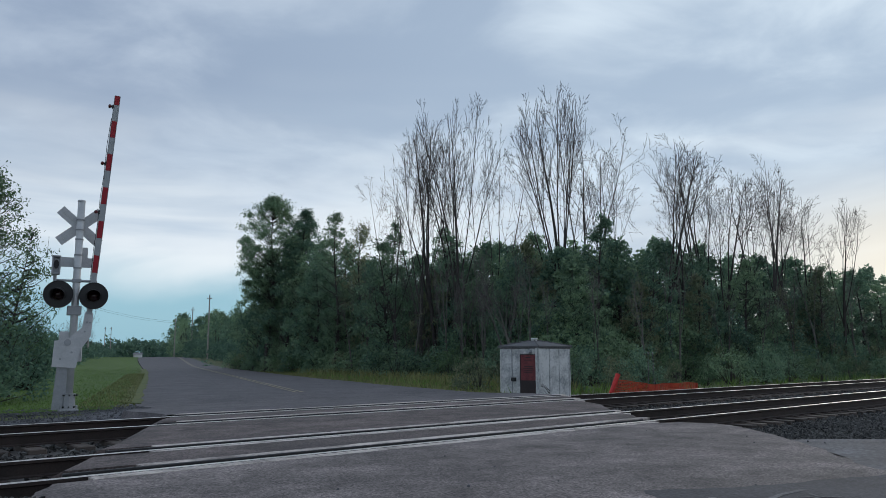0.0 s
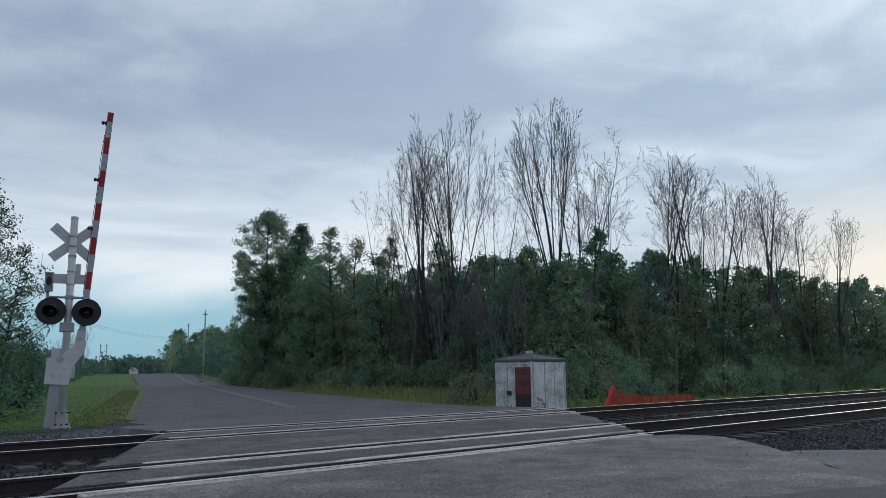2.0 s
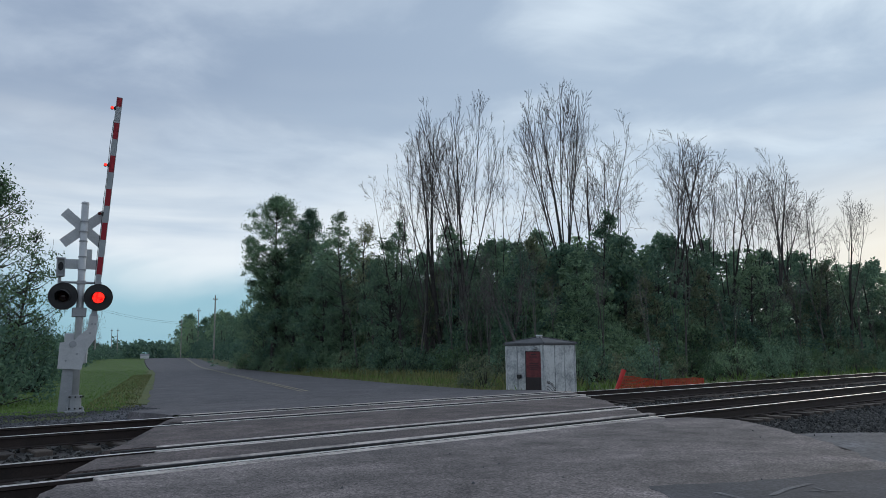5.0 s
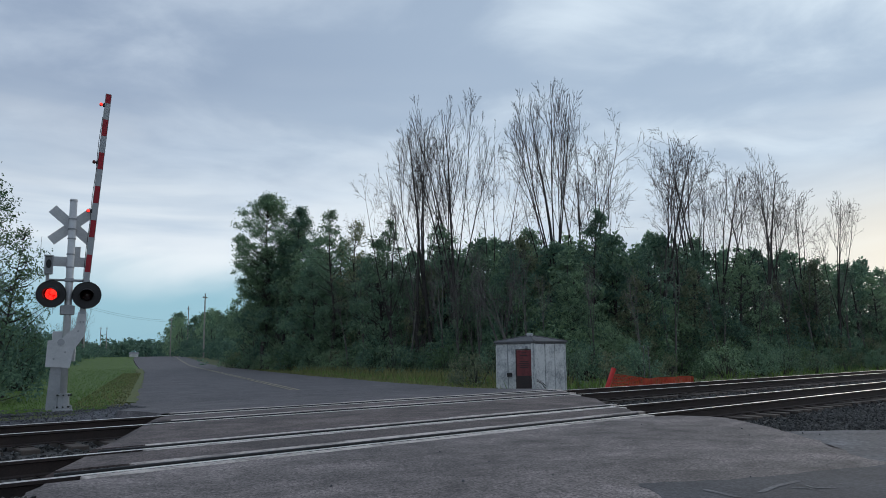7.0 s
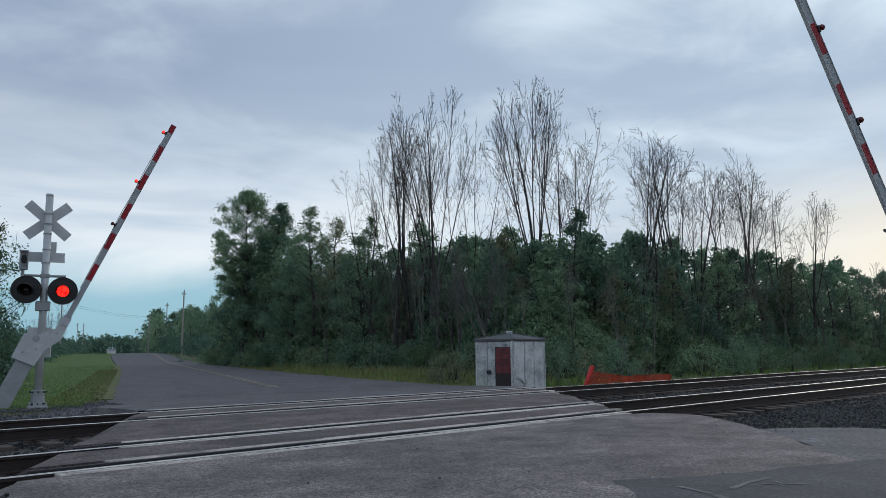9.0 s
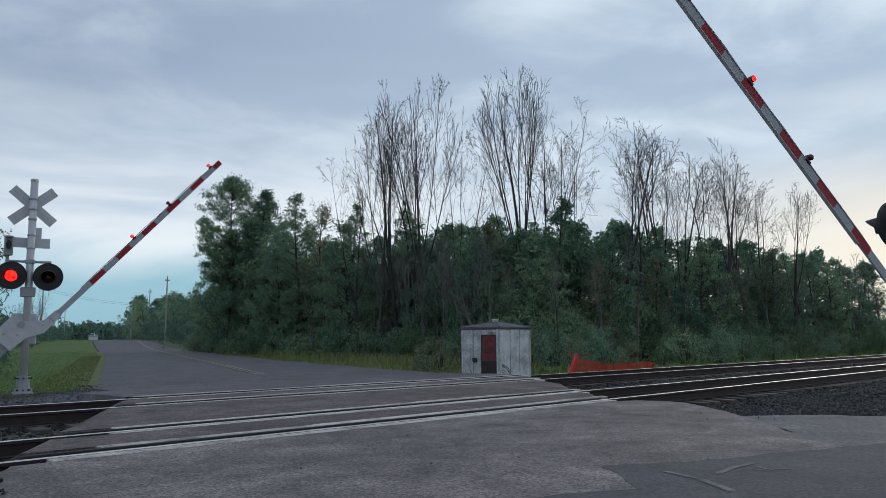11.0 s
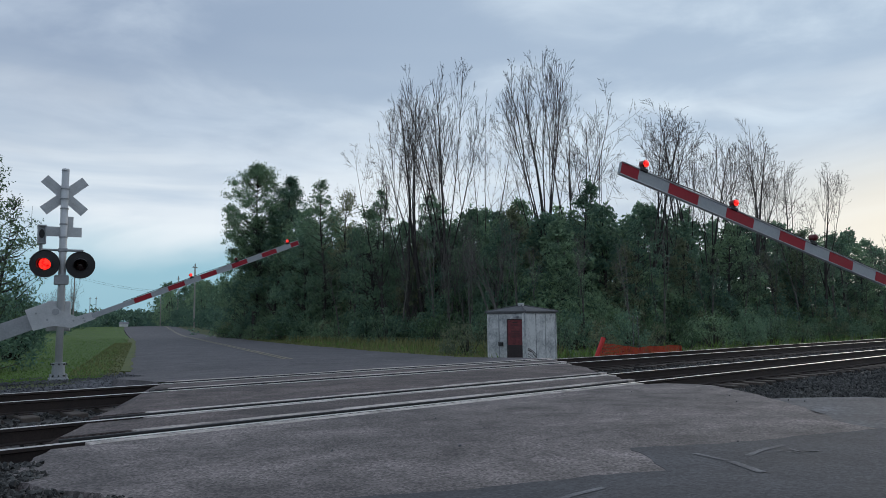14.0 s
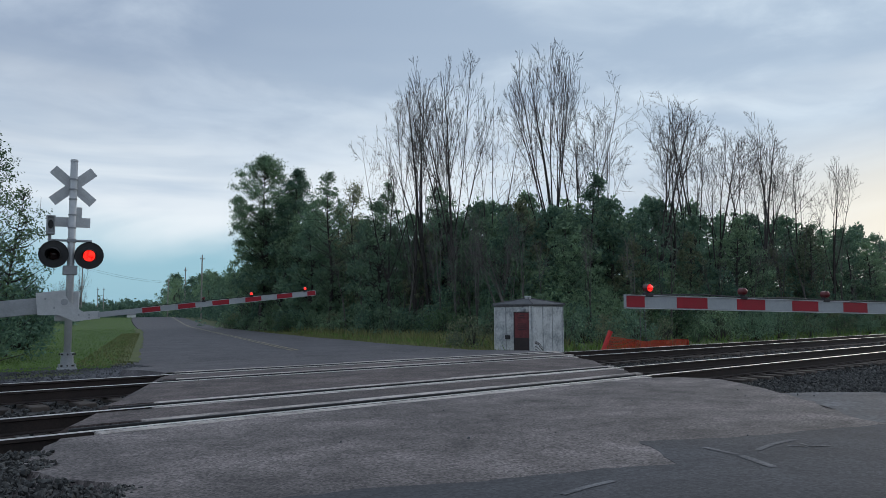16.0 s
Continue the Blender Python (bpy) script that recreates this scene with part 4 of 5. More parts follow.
def bare_tree_mesh(seed, height, stems, lean, leaders, fan, crown, r=0.12, deep=3, dense=0.6, thin=0.0065, low=0.34):
    """Short stems that fork low into long rising leaders, a fan of fine twigs; crown: its greatest width."""
    rng = np.random.default_rng(seed)
    out = []
    cfg = {"fan": fan, "deep": deep, "dense": dense, "thin": thin}
    for k in range(stems):
        a = 2 * math.pi * k / stems + rng.uniform(0, 1.2)
        d = np.array([math.cos(a) * lean * 0.5, math.sin(a) * lean * 0.5, 1.0])
        p = np.array([math.cos(a) * 0.2, math.sin(a) * 0.2, 0.0])
        tall = height * (1.0 if k == 0 else rng.uniform(0.78, 0.98))
        rr = r * rng.uniform(0.8, 1.0)
        fork = low * tall
        for i in range(3):
            d = d + rng.normal(scale=0.03, size=3)
            d /= np.linalg.norm(d)
            q = p + d * fork / 3
            out.append((p.copy(), q.copy(), rr * (1.25 - 0.1 * i), rr * (1.15 - 0.1 * i)))
            p = q
        for j in range(leaders):
            b = 2 * math.pi * j / leaders + rng.uniform(0, 1.0)
            t = lean * rng.uniform(0.45, 1.0) * (0.15 if j == 0 else 1)
            limb(p - d * rng.uniform(0, 0.45) * fork, d + np.array([math.cos(b) * t, math.sin(b) * t, 0]), tall * (1 - low) * (0.84 if j == 0 else rng.uniform(0.84, 1.0)), rr * (0.72 if j == 0 else 0.46), 0, rng, out, cfg)
    top = np.percentile([b[2] for _, b, _, _ in out], 99.7)
    wide = np.percentile([max(abs(b[0]), abs(b[1])) for _, b, _, _ in out if b[2] > 0.5 * top], 93)
    sc = np.array([crown / 2 / wide, crown / 2 / wide, height / top])

    def rounded(p):
        q = p * sc
        f = q[2] / height
        if f > 0.84:
            q[2] = height * (0.84 + 0.16 * math.tanh((f - 0.84) / 0.16))
        q[2] *= 1 - 0.05 * min(1.5, math.hypot(q[0], q[1]) / (crown / 2)) ** 2
        return q

    out = [(rounded(a), rounded(b), u, v) for a, b, u, v in out]
    wood = [q for q in out if q[2] > r * 0.42]
    twigs = [q for q in out if q[2] <= r * 0.42]
    return raw_mesh("trunk", *tubes(wood), BARK), raw_mesh("crown", *tubes(twigs, 4), BARK)


def leafy_tree(name, seed, height, width, base, clumps, per, size, material, m, label, shape=1.0, r=0.12, twiggy=True):
    rng = np.random.default_rng(seed)
    t = thing(name, m, label, "tree", "woodland trees")
    centers, radii, limbs = [], [], []
    ax = lambda z: np.array([0.25 * math.sin(z * 0.6 + seed), 0.25 * math.cos(z * 0.5 + seed), z])
    zs = np.linspace(0, height * 0.9, 8)
    for a, b in zip(zs, zs[1:]):
        limbs.append((ax(a), ax(b), r * (1.05 - a / height), r * (1.05 - b / height)))
    for k in range(clumps):
        h = base + (height - base) * rng.uniform(0, 1) ** 0.85
        f = (h - base) / (height - base)
        env = width / 2 * (math.sin(math.pi * min(1, (f * 0.86 + 0.14)) ** shape) ** 0.75) * rng.uniform(0.45, 1.12)
        a = rng.uniform(0, 2 * math.pi)
        c = ax(h) + np.array([env * math.cos(a), env * math.sin(a), rng.uniform(-0.2, 0.2)])
        rad = rng.uniform(0.25, 0.60) * (width / 4.5) ** 0.5
        centers.append(c)
        radii.append(rad)
        root = ax(max(0.3, h - env * rng.uniform(0.5, 0.9)))
        mid = (root + c) / 2 + np.array([0, 0, -0.1])
        if twiggy or k % 3 == 0:
            limbs += [(root, mid, 0.024, 0.015), (mid, c, 0.015, 0.005)]
        for _ in range(1 if twiggy else 0):
            limbs.append((c, c + rng.normal(scale=rad * 0.6, size=3), 0.009, 0.004))
    o = new("trunk", raw_mesh("trunk", *tubes(limbs), BARK))
    o.parent = t
    o = new("crown", raw_mesh("crown", *leaf_cloud(centers, radii, per, size, rng), material))
    o.parent = t
    return t


def bush(seed, height, width, clumps, per, size, material, m, label, name="bush"):
    rng = np.random.default_rng(seed)
    t = thing(name, m, label, "bush", "bushes at the wood's edge")
    centers, radii, stalks = [], [], []
    for k in range(clumps):
        a, q = rng.uniform(0, 2 * math.pi), rng.uniform(0, 1) ** 0.6
        x, y = q * width / 2 * math.cos(a), q * width / 2 * math.sin(a)
        z = rng.uniform(0.12, 1.0) * height * (1 - 0.55 * q * q)
        centers.append((x, y, z))
        radii.append(rng.uniform(0.25, 0.5) * (height / 2) ** 0.4)
        stalks.append(((x * 0.2, y * 0.2, 0), (x, y, z), 0.018, 0.006))
    o = new("stem", raw_mesh("stem", *tubes(stalks), BARK))
    o.parent = t
    o = new("foliage", raw_mesh("foliage", *leaf_cloud(centers, radii, per, size, rng), material))
    o.parent = t
    return t


random.seed(40)
# trees: one of each sort, then copies along the wood's edge
KINDS = [
    leafy_tree("tree", 101, 8.4, 4.0, 0.8, 95, 310, 0.095, LEAF_B, pose(28.2, 31.5, -0.2), "dark green leafy tree in a dense wood", 0.75),
    leafy_tree("tree", 102, 7.6, 3.8, 0.6, 95, 310, 0.09, LEAF_A, pose(26.2, 34.5, -0.2), "green leafy tree in a dense wood", 0.8),
    leafy_tree("tree", 103, 7.0, 3.4, 0.8, 85, 310, 0.09, LEAF_C, pose(29.5, 26.5, -0.2), "olive-green leafy tree in a dense wood", 0.7),
    leafy_tree("tree", 104, 8.8, 3.0, 1.2, 80, 310, 0.095, LEAF_B, pose(33.0, 24.5, -0.2), "slim dark green tree in a dense wood", 0.7),
]
BACK = [
    leafy_tree("tree", 121, 8.2, 4.6, 0.3, 64, 115, 0.16, LEAF_B, pose(44, 40, -0.2), "dark green leafy tree deep in the wood", 0.8, 0.12, False),
    leafy_tree("tree", 122, 7.6, 4.4, 0.3, 64, 115, 0.16, LEAF_A, pose(48, 36, -0.2), "green leafy tree deep in the wood", 0.8, 0.12, False),
]
FAR_KIND = [
    leafy_tree("tree", 131, 8.0, 5.4, 0.3, 110, 62, 0.20, LEAF_A, pose(98, 236, -0.2), "distant green tree along the road", 0.9, 0.12, False),
    leafy_tree("tree", 132, 8.4, 5.0, 0.3, 110, 62, 0.20, LEAF_B, pose(104, 246, -0.2), "distant dark green tree along the road", 0.9, 0.12, False),
]
# the tall trees at the wood's end beside the road
leafy_tree("tall_tree", 105, 14.2, 5.8, 3.0, 330, 420, 0.085, LEAF_A, pose(30.6, 55.5, -0.2), "tall green broadleaf tree at the end of the wood", 1.6, 0.2)
leafy_tree("tall_tree", 106, 13.0, 4.6, 1.0, 240, 400, 0.085, LEAF_B, pose(32.4, 53.5, -0.2), "tall dark green tree beside the broadleaf tree", 1.2, 0.2)
leafy_tree("slender_tree", 107, 10.9, 2.8, 1.4, 120, 330, 0.075, LEAF_A, pose(28.2, 42.5, -0.2), "slender green tree with loose leaves", 1.3)
leafy_tree("slender_tree", 108, 10.4, 2.6, 1.4, 110, 330, 0.075, LEAF_C, pose(29.3, 41.2, -0.2), "slender olive-green tree with loose leaves", 1.3)
leafy_tree("slender_tree", 109, 9.6, 3.2, 1.0, 120, 300, 0.08, LEAF_B, pose(29.5, 37.9, -0.2), "slender dark green pointed tree", 0.8)

EDGE = [(34.5, 70), (31.5, 60), (29.2, 52), (27.6, 44), (26.4, 36), (25.6, 30), (25.2, 25.5), (26.5, 21.5), (30, 20.2), (38, 19.8), (48, 19.4), (60, 18.8), (76, 18)]


def edge_points(step, inset):
    """Points along the wood's edge, set into the wood."""
    pts = []
    for (x0, y0), (x1, y1) in zip(EDGE, EDGE[1:]):
        ln = math.hypot(x1 - x0, y1 - y0)
        n = max(1, round(ln / step))
        nx, ny = -(y1 - y0) / ln, (x1 - x0) / ln
        for i in range(n):
            f = (i + random.uniform(0.2, 0.8)) / n
            pts.append((x0 + (x1 - x0) * f + nx * inset, y0 + (y1 - y0) * f + ny * inset))
    return pts


def scaled(x, y, s, z=-0.22):
    return pose(x, y, z + rise(y), random.uniform(-3, 3), random.uniform(-3, 3), random.uniform(0, 360))


def plant(src, x, y, s):
    o = copy_thing(src, scaled(x, y, s))
    o.scale = (s * random.uniform(0.9, 1.1), s * random.uniform(0.9, 1.1), s)
    return o


for inset, step, s0, s1 in ((2.2, 2.7, 0.72, 0.95), (4.6, 2.5, 0.85, 1.08), (7.4, 2.6, 0.9, 1.10), (10.5, 2.8, 0.95, 1.12), (14.0, 3.2, 0.9, 1.05)):
    for x, y in edge_points(step, inset):
        near = min(1.0, (0.67 * x + 0.742 * y) / 47)
        plant(random.choice(KINDS if inset < 4 else BACK), x + random.uniform(-0.7, 0.7), y + random.uniform(-0.7, 0.7), random.uniform(s0, s1) * near)

BUSHES = [
    bush(201, 2.0, 2.6, 36, 280, 0.078, LEAF_A, pose(24.6, 31, -0.22), "green bush at the edge of the wood"),
    bush(202, 1.6, 2.4, 32, 280, 0.067, LEAF_D, pose(24.8, 27.4, -0.22), "bright green bush at the edge of the wood"),
    bush(203, 2.6, 2.4, 36, 280, 0.078, LEAF_B, pose(25.6, 34, -0.22), "dark green bush at the edge of the wood"),
    bush(204, 1.5, 2.2, 28, 280, 0.067, LEAF_C, pose(25.0, 24, -0.22), "yellowish olive bush at the edge of the wood"),
]
BIG_BUSHES = [
    bush(221, 4.2, 3.4, 74, 230, 0.078, LEAF_B, pose(27.2, 29.0, -0.22), "tall dark green shrub at the edge of the wood"),
    bush(222, 3.8, 3.2, 66, 230, 0.078, LEAF_A, pose(27.6, 24.4, -0.22), "tall green shrub at the edge of the wood"),
]
for inset, step, s0, s1 in ((0.2, 2.0, 0.6, 1.0), (1.3, 1.9, 0.9, 1.35), (2.4, 2.0, 0.75, 1.2)):
    for x, y in edge_points(step, inset):
        plant(random.choice(BIG_BUSHES if inset > 2 else BUSHES), x + random.uniform(-0.5, 0.5), y + random.uniform(-0.4, 0.4), random.uniform(s0, s1))
for x, y in ((18.9, 19.3), (19.6, 20.6), (21.0, 19.2), (22.5, 18.2), (24.4, 17.8), (26.2, 17.6), (28.5, 17.7), (31, 17.6), (33.5, 17.8), (36, 17.4), (39, 17.6), (42, 17.2), (46, 17.3), (50, 17.0), (54, 17.1), (59, 16.9), (64, 16.9)):
    plant(BUSHES[3] if x < 22 else random.choice(BUSHES), x, y, random.uniform(0.5, 0.85))

# bare trees that stand above the wood
BARE = [bare_tree_mesh(301, 16, 2, 0.62, 3, 0.54, 6.6, 0.125, 3, 0.65, low=0.26), bare_tree_mesh(302, 16, 1, 0.46, 8, 0.48, 6.0, 0.14, 3, 0.65, low=0.32), bare_tree_mesh(303, 14, 1, 0.60, 3, 0.70, 7.0, 0.10, 3, 0.5, low=0.28),
        bare_tree_mesh(304, 13, 1, 0.46, 4, 0.56, 5.2, 0.10, 3, 0.5, low=0.40), bare_tree_mesh(305, 12, 1, 0.40, 3, 0.60, 4.8, 0.085, 3, 0.5, low=0.40)]

BARE_PALE = [bare_tree_mesh(311, 14, 1, 0.2, 2, 0.5, 4.4, 0.11, 2, 0.3, 0.012), bare_tree_mesh(312, 13, 2, 0.3, 2, 0.45, 4.0, 0.10, 2, 0.2, 0.012), bare_tree_mesh(313, 12, 1, 0.2, 3, 0.5, 3.8, 0.10, 2, 0.2, 0.012)]
for pair in BARE_PALE:
    for me in pair:
        me.materials[0] = BARK_PALE


def bare_tree(kind, x, y, s, turn, label="tall leafless tree with many fine upright twigs", z=-0.2, pale=False):
    t = thing("bare_tree", pose(x, y, z + rise(y), 0, 0, turn), label, "tree", "leafless trees")
    for name, me in zip(("trunk", "crown"), BARE_PALE[kind % 3] if pale else BARE[kind]):
        o = new(name, me)
        o.parent = t
    t.scale = (s, s, s)
    return t


KIND_HEIGHT = (16, 16, 14, 13, 12)
for kind, x, y, h, turn in ((0, 29.5, 32.0, 17.4, 20), (3, 30.7, 31.5, 15.4, 70), (0, 28.0, 33.4, 14.4, 200), (2, 27.0, 34.1, 12.4, 60), (3, 29.0, 32.8, 15.6, 150), (2, 30.9, 31.4, 13.6, 300), (1, 34.2, 27.8, 18.4, 10), (2, 36.3, 27.1, 17.6, 60), (4, 37.4, 27.2, 15.0, 10), (2, 38.3, 26.4, 14.2, 100), (3, 39.7, 25.8, 15.6, 250),
                            (3, 43.0, 24.7, 15.6, 0), (4, 45.9, 24.7, 15.8, 120), (3, 44.6, 24.4, 13.8, 210), (3, 48.5, 23.4, 15.6, 300), (4, 49.8, 23.0, 14.2, 90), (2, 47.2, 24.0, 12.6, 30), (4, 54.0, 21.9, 13.2, 10), (4, 52.5, 22.4, 14.3, 40), (2, 51.0, 22.4, 12.0, 80), (3, 56.0, 21.3, 12.8, 170), (2, 34.9, 27.9, 12.6, 140), (4, 41.2, 25.2, 12.0, 190)):
    bare_tree(kind, x * 0.95, y * 0.95, (1 + (h - 1) * 0.95) / KIND_HEIGHT[kind], turn)
# thin dead stems inside the wood's edge
for x, y in edge_points(2.6, 0.9):
    if random.random() < 0.85:
        bare_tree(random.choice((2, 3, 4)), x, y, random.uniform(0.36, 0.64), random.uniform(0, 360), "thin pale leafless sapling at the edge of the wood", pale=True)

for x, y, sc in ((32.4, 60, 1.35), (31.6, 57, 1.2), (30.8, 52.5, 1.2), (31.2, 49.5, 1.3), (30.0, 47, 1.1), (33.8, 64, 1.2), (30.4, 44.5, 1.1), (29.0, 46, 0.9), (33.5, 57, 1.5), (32.8, 50, 1.35)):
    plant(random.choice(KINDS[:2]), x, y, sc)

# leaning dead stems before the wood
for k in range(26):
    f = random.random()
    x, y = 25.0 + 1.6 * random.random() + 1.2 * f, 23.5 + 12 * f
    t = bare_tree(random.choice((2, 3, 4)), x, y, random.uniform(0.30, 0.55), 0, "grey dead leaning stem before the wood", pale=True)
    t.matrix_basis = pose(x, y, -0.2, random.uniform(-16, 16), random.uniform(-20, 12), random.uniform(0, 360)) @ Matrix.Diagonal((*t.scale, 1))

# trees by the signal, across the tracks
leafy_tree("roadside_tree", 110, 6.2, 3.6, 0.5, 190, 330, 0.05, LEAF_D, pose(4.35, 24.0, -0.1), "young green tree with many small narrow leaves", 1.0, 0.07)
leafy_tree("roadside_tree", 111, 4.9, 2.2, 0.5, 80, 330, 0.05, LEAF_D, pose(5.6, 24.6, -0.1), "small green tree with narrow leaves", 0.9, 0.05)
bush(211, 2.3, 2.4, 70, 420, 0.06, LEAF_B, pose(4.3, 22.0, -0.1), "dense dark green bush beside the lawn")
bush(212, 1.7, 1.7, 44, 420, 0.06, LEAF_B, pose(3.8, 20.6, -0.1), "low dark green bush beside the lawn")
bush(214, 2.9, 2.2, 56, 420, 0.07, LEAF_B, pose(6.9, 29.5, -0.1), "rounded dark evergreen bush on the lawn")
bush(213, 2.4, 3.0, 40, 380, 0.08, LEAF_B, pose(9.6, 40.0, -0.1), "round dark green bush behind the lawn")

def road_right_far(y):
    return along(right, y)


# far trees along both sides of the road
for x, y, s in ((90, 215, 1.5), (94, 225, 1.6), (98, 222, 1.5), (86, 205, 1.3), (93, 205, 1.5), (83, 195, 1.2), (90, 192, 1.4), (84, 182, 1.35), (78, 176, 1.1), (84, 170, 1.3), (76, 165, 1.2), (72, 158, 1.0), (78, 156, 1.2),
                (70, 148, 1.15), (66, 142, 0.95), (72, 140, 1.15), (64, 132, 0.95), (68, 130, 1.1), (60, 124, 0.85), (64, 122, 1.05), (57, 114, 0.8), (61, 112, 1.0), (53, 104, 0.75), (57, 102, 0.95), (50, 96, 0.7), (54, 94, 0.9),
                (47, 88, 0.65), (50, 86, 0.85), (44, 80, 0.6), (47, 78, 0.8), (41, 74, 0.7), (39, 69, 0.7), (100, 240, 1.7), (81, 172, 1.3), (87, 186, 1.5), (74, 150, 1.25), (66, 126, 1.1)):
    plant(random.choice(FAR_KIND), x, y, s)
for x, y, s in ((9, 76, 0.62), (5, 74, 0.75), (7, 70, 0.7), (18, 110, 0.55), (31, 140, 0.5)):
    plant(random.choice(FAR_KIND), x, y, s)
for k in range(34):
    y = random.uniform(95, 230)
    x = along(left, y) - random.uniform(6, 22) - 0.03 * y
    bare_tree(random.choice((2, 3, 4)), x, y, random.uniform(0.45, 0.72) * (0.5 + y / 230), random.uniform(0, 360), "distant leafless tree behind the lawn", pale=True)

rng = np.random.default_rng(61)
cs, rs = [], []
for k in range(64):
    y = 74 + k * 5.2
    for off, h in ((4.0, 2.6), (7.5, 4.6), (12.5, 6.4)):
        x0, y0, top = road_right_far(y) + off + rng.uniform(-1, 1.5), y + rng.uniform(-2, 2), h * (0.72 + y / 290) * rng.uniform(0.8, 1.2)
        for _ in range(16):
            q = rng.uniform(0, 1)
            cs.append((x0 + rng.normal(scale=1.5) * (1.1 - 0.7 * q), y0 + rng.normal(scale=1.5) * (1.1 - 0.7 * q), rise(y0) + top * q))
            rs.append(rng.uniform(0.6, 1.1))
for k in range(46):
    y = 96 + k * 4.4
    for off, h in ((7.0, 1.6), (11.5, 3.0), (17.5, 4.2)):
        x0, y0, top = along(left, y) - off - 0.022 * y + rng.uniform(-1.5, 1.0), y + rng.uniform(-2, 2), h * (0.6 + y / 260) * rng.uniform(0.7, 1.2)
        for _ in range(14):
            q = rng.uniform(0, 1)
            cs.append((x0 + rng.normal(scale=1.3) * (1.1 - 0.7 * q), y0 + rng.normal(scale=1.5) * (1.1 - 0.7 * q), rise(y0) + top * q))
            rs.append(rng.uniform(0.5, 0.9))
v, f = leaf_cloud(cs, rs, 26, 0.26, rng)
tagged(new("roadside_hedge", raw_mesh("roadside_hedge", v, f, LEAF_B)), "distant green trees and hedge along the road", "hedge", kind="stuff")

# far wood that closes the horizon
rng = np.random.default_rng(9)
cs, rs = [], []
for k in range(1500):
    a = radians(rng.uniform(-30, 120) if k % 3 else rng.uniform(12, 32))
    d = rng.uniform(330, 460)
    x, y = d * math.sin(a), d * math.cos(a)
    cs.append((x, y, rng.uniform(0, 7.5)))
    rs.append(rng.uniform(1.8, 3.4))
v, f = leaf_cloud(cs, rs, 4.5, 1.0, rng)
tagged(new("far_wood", raw_mesh("far_wood", v, f, LEAF_B)), "distant dark wood on the horizon", "wood", kind="stuff")

# grass on the lawn and the verges


def grass(name, n, area, height, material, label, seed, keep, z0, beside=None, thinning=1.0):
    """Blades in an area; beside: a road edge from which x counts."""
    rng = np.random.default_rng(seed)
    x, y = rng.uniform(area[0], area[1], n), area[2] + (area[3] - area[2]) * rng.uniform(0, 1, n) ** thinning
    if beside:
        x = x + np.array([along(beside, b) for b in y])
    ok = np.array([keep(a, b) for a, b in zip(x, y)])
    x, y = x[ok], y[ok]
    n = len(x)
    h = height * rng.uniform(0.4, 1.2, n)
    a = rng.uniform(0, 2 * math.pi, n)
    w = 0.012 + 0.10 * h * 0.3
    z = z0 + np.array([rise(b) for b in y])
    dx, dy = np.cos(a) * w, np.sin(a) * w
    lx, ly = rng.normal(scale=0.3, size=n) * h, rng.normal(scale=0.3, size=n) * h
    v = np.stack([np.stack([x - dx, y - dy, z], 1), np.stack([x + dx, y + dy, z], 1), np.stack([x + lx, y + ly, z + h], 1)], 1)
    me = raw_mesh(name, v.reshape(-1, 3).tolist(), np.arange(3 * n).reshape(n, 3).tolist(), material)
    return tagged(new(name, me), label, "grass", kind="stuff")


def road_right(y):
    return along(right, y)


def road_left(y):
    return along(left, y)


def on_verge(x, y):
    return y > 16.2 and x > road_right(y) + 0.25


grass("lawn_grass", 45000, (-9, -0.4, 17.3, 150), 0.045, GRASS, "mown green grass", 31, lambda x, y: True, DATUM + 0.012, left, 3.0)
grass("lawn_edge_grass", 5200, (-1.3, -0.1, 17.6, 52), 0.05, DRY, "dry yellowish grass along the road edge", 32, lambda x, y: True, DATUM + 0.03, left)
grass("verge_grass", 9000, (0.1, 2.8, 16.4, 56), 0.15, DRY, "dry yellowish grass on the verge", 33, lambda x, y: True, -0.13, right)
grass("verge_tall_grass", 4500, (1.6, 4.6, 17, 50), 0.55, DRY, "tall seeding grass before the wood", 35, lambda x, y: True, -0.2, right)
grass("verge_green_grass", 4500, (1.4, 5.5, 16.4, 50), 0.32, GRASS, "rank green grass before the wood", 36, lambda x, y: True, -0.2, right)
grass("verge_weeds", 14000, (17, 72, 15.9, 40), 0.45, GRASS, "rank green weeds before the wood", 34, lambda x, y: on_verge(x, y) and (x < road_right(y) + 6 or y < 18.5), -0.28)

# ---- poles, wires, far house ----


def utility_pole(x, y, h, label="weathered wooden utility pole"):
    s = thing("utility_pole", pose(x, y, rise(y) - 0.1), label, "utility pole", "poles along the road")
    bm = bmesh.new()
    tube(bm, (0, 0, 0), (0, 0, h), 0.16, 0.10, 10)
    part("pole_shaft", bm, POLE, s)
    bm = bmesh.new()
    box(bm, -0.4, 0.4, -0.06, 0.06, h - 0.75, h - 0.62, 0.01)
    o = part("crossarm", bm, POLE, s)
    o.matrix_basis = pose(0, 0, 0, 0, 0, -20)
    bm = bmesh.new()
    for a in (-0.33, 0.33):
        tube(bm, (a, -a * 0.36, h - 0.62), (a, -a * -0.36, h - 0.48), 0.05, 0.03, 8)
    part("insulators", bm, STEELGREY, s)
    return s


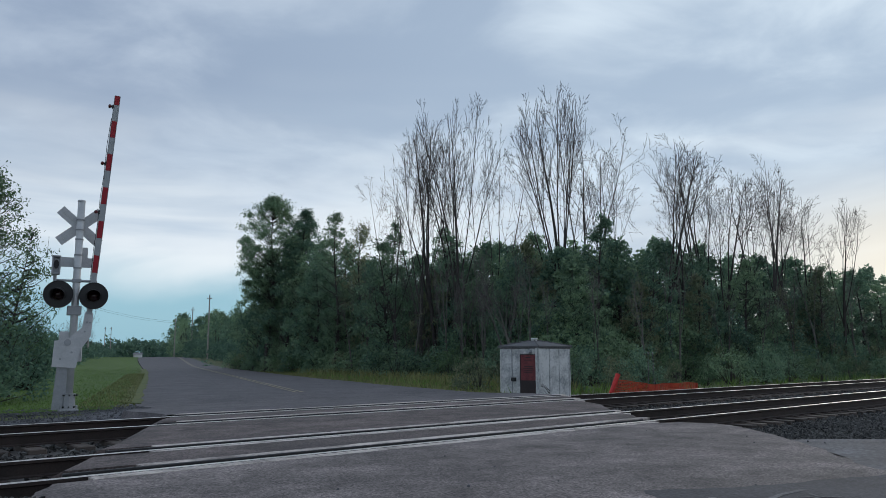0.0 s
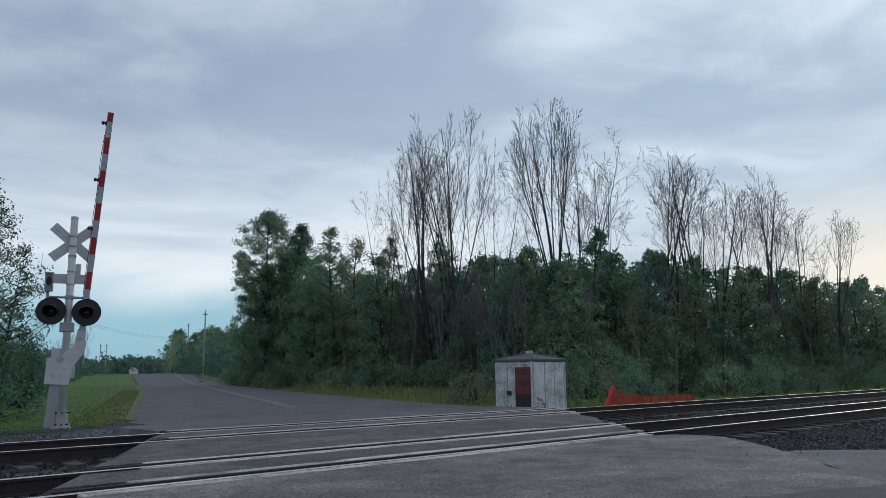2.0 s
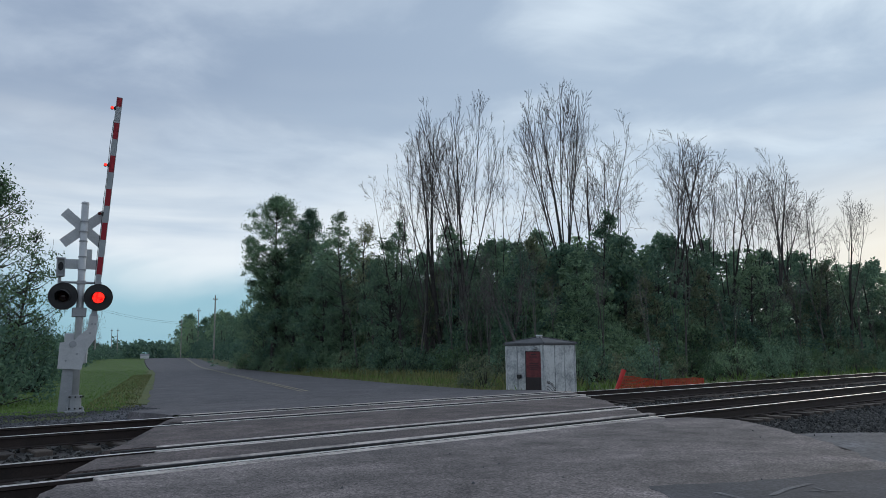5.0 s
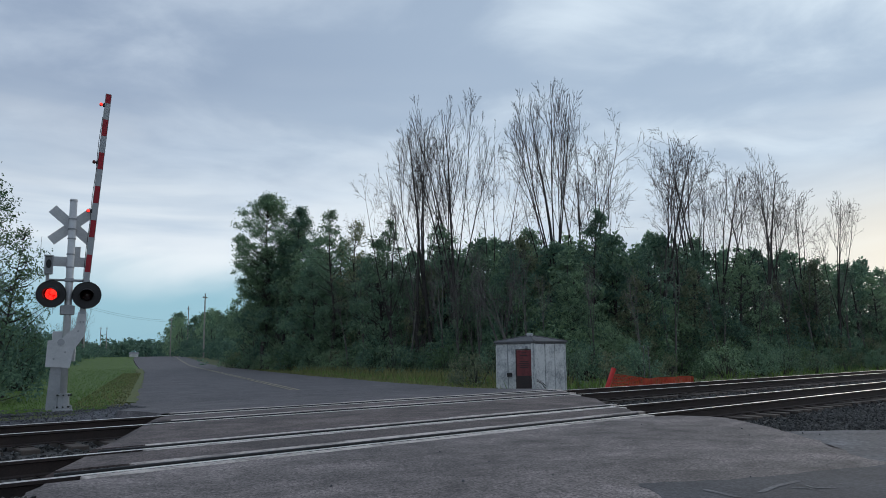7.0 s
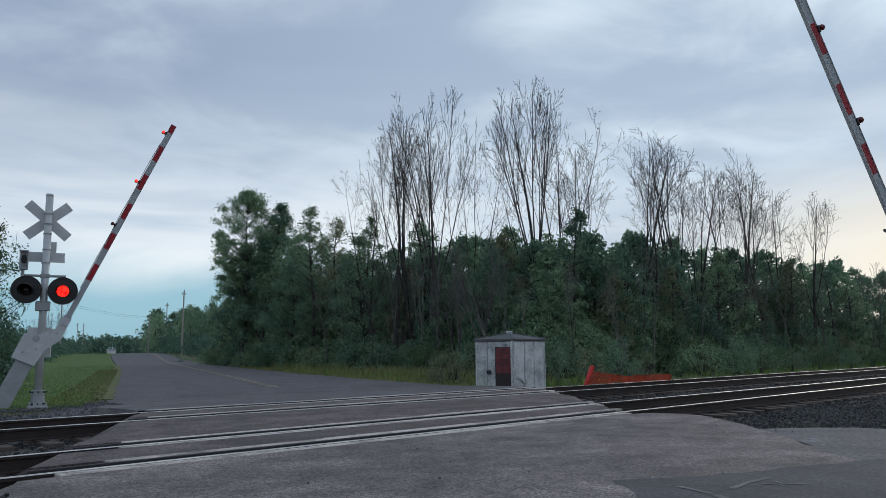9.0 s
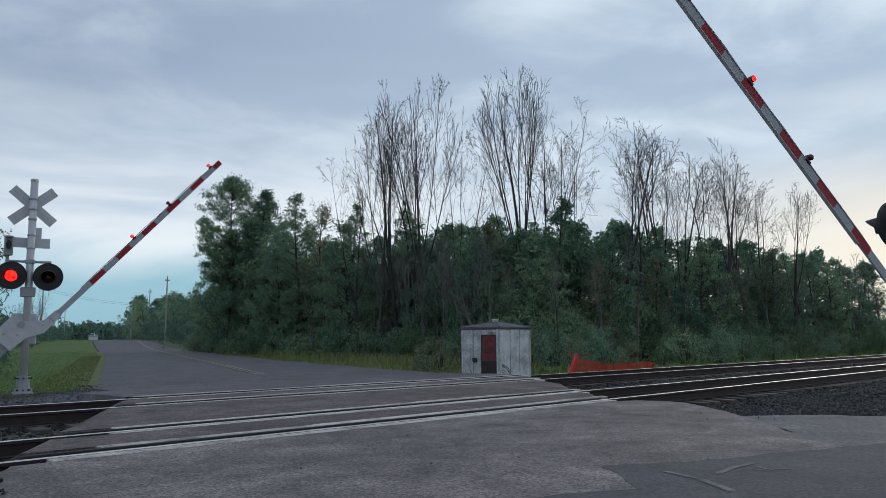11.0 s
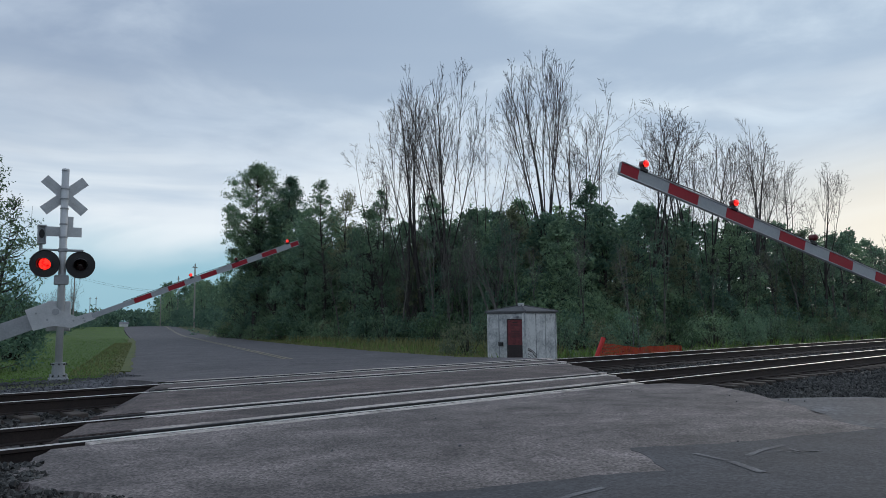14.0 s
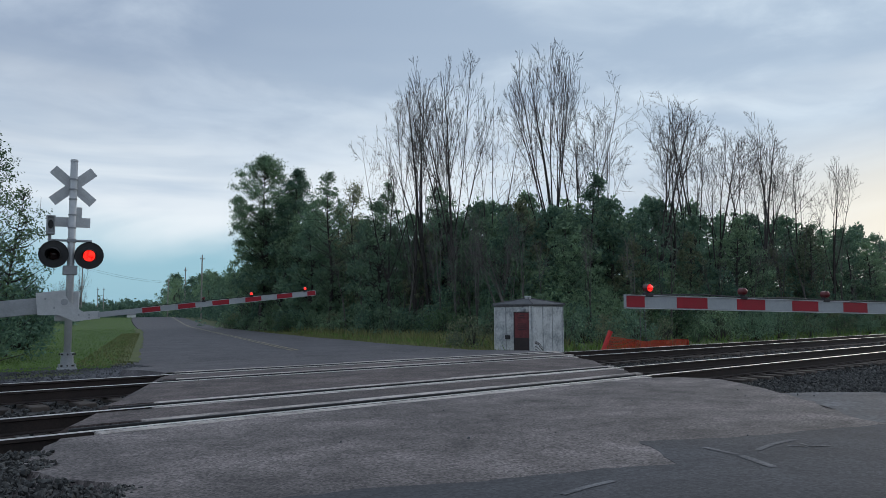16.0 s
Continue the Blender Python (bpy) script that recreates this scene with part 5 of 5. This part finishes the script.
for x, y, h in ((57.0, 125.0, 11.0), (79.0, 193.0, 10.0), (77.0, 178.0, 12.0), (49.0, 163.0, 11.0), (93.0, 291.0, 11.0), (94.8, 290.0, 11.0)):
    utility_pole(x, y, h)
s = thing("power_line", pose(0, 0, 0), "thin overhead wires across the road", "wire")
for z, y0 in ((11.0, 0), (11.4, 0)):
    bm = bmesh.new()
    p0, p1 = Vector((49, 163, z)), Vector((79, 193, z - 1.2))
    for i in range(12):
        f0, f1 = i / 12, (i + 1) / 12
        tube(bm, p0.lerp(p1, f0) - Vector((0, 0, 2.4 * f0 * (1 - f0))), p0.lerp(p1, f1) - Vector((0, 0, 2.4 * f1 * (1 - f1))), 0.016, 0.016, 4)
    part("wire", bm, BLACK, s)
s = thing("house", pose(110, 304, 0.86, 0, 0, -20) @ Matrix.Diagonal((0.62, 0.68, 0.66, 1)), "distant low white house with pale roof", "house")
bm = bmesh.new()
box(bm, -2.6, 2.6, -2, 2, 0, 1.9)
part("wall", bm, HOUSE, s)
bm = bmesh.new()
a = [bm.verts.new(p) for p in ((-2.8, -2.2, 1.87), (2.8, -2.2, 1.87), (2.8, 2.2, 1.87), (-2.8, 2.2, 1.87), (-2.8, 0, 2.9), (2.8, 0, 2.9))]
for q in ((0, 1, 5, 4), (2, 3, 4, 5), (0, 4, 3), (1, 2, 5), (0, 3, 2, 1)):
    bm.faces.new([a[i] for i in q])
part("roof", bm, HOUSE_ROOF, s)
# ---- what moves ----
ON = 3.05
SWITCH = [3.92, 4.62, 5.30, 5.97, 6.65, 7.34, 8.05, 8.71, 9.40, 10.09, 10.78, 11.40, 12.15, 12.90, 13.53, 14.22, 14.92, 15.60]


def flips(lens, times, first_lit):
    """Turn a lens ball by half turns at the given times, in quick thirds; -90 sums to a lit or a dark side."""
    base = lens.matrix_basis.translation.copy()
    ang = 0 if first_lit else 180
    rows = [(0, ang)]
    for t in times:
        rows.append((t - 0.034, ang))
        rows.append((t, ang + 60))
        rows.append((t + 0.034, ang + 120))
        rows.append((t + 0.067, ang + 180))
        ang += 180
    rows.append((16.0, ang))
    walk(lens, [(t, pose(base.x, base.y, base.z, 0, 0, a)) for t, a in rows])


def swing(arm, rows):
    b = arm.matrix_basis.translation.copy()
    walk(arm, [(t, pose(b.x, b.y, b.z, 0, -a, 0)) for t, a in rows])


def motions():
    s, arm, lens_l, lens_r, lamps = FAR
    swing(arm, [(0, 86.5), (3.5, 86.5), (7.25, 86.5), (7.4, 84.2), (7.5, 82.2), (7.6, 80.4), (7.8, 78.0), (8.2, 73.4), (8.6, 69.6), (9.0, 66.0), (9.2, 64.4),
                (10.2, 55.3), (11.3, 45.4), (11.6, 43.0), (12.5, 34.7), (13.5, 25.6), (14.5, 17.0), (15.2, 11.5), (16, 6.1)])
    flips(lens_r, [ON] + SWITCH, False)
    flips(lens_l, SWITCH, False)
    flips(lamps[2], [2.95], False)
    flips(lamps[1], [2.95] + SWITCH, False)
    flips(lamps[0], SWITCH, False)
    s, arm, lens_l, lens_r, lamps = NEAR
    swing(arm, [(0, 88), (3.5, 88), (7.1, 88), (7.3, 84), (7.6, 79), (8.0, 73.5), (8.5, 67.5), (9.0, 61.9), (10.2, 50.0), (11.5, 37.9), (12.5, 28.5), (13.5, 19.6), (14.5, 11.4), (15.3, 5.5), (16, 1.1)])
    flips(lens_r, [ON] + SWITCH, False)
    flips(lens_l, SWITCH, False)
    flips(lamps[2], [2.95], False)
    flips(lamps[1], SWITCH, False)
    lamps[0].matrix_basis = lamps[0].matrix_basis @ pose(0, 0, 0, 0, 0, 180)


motions()
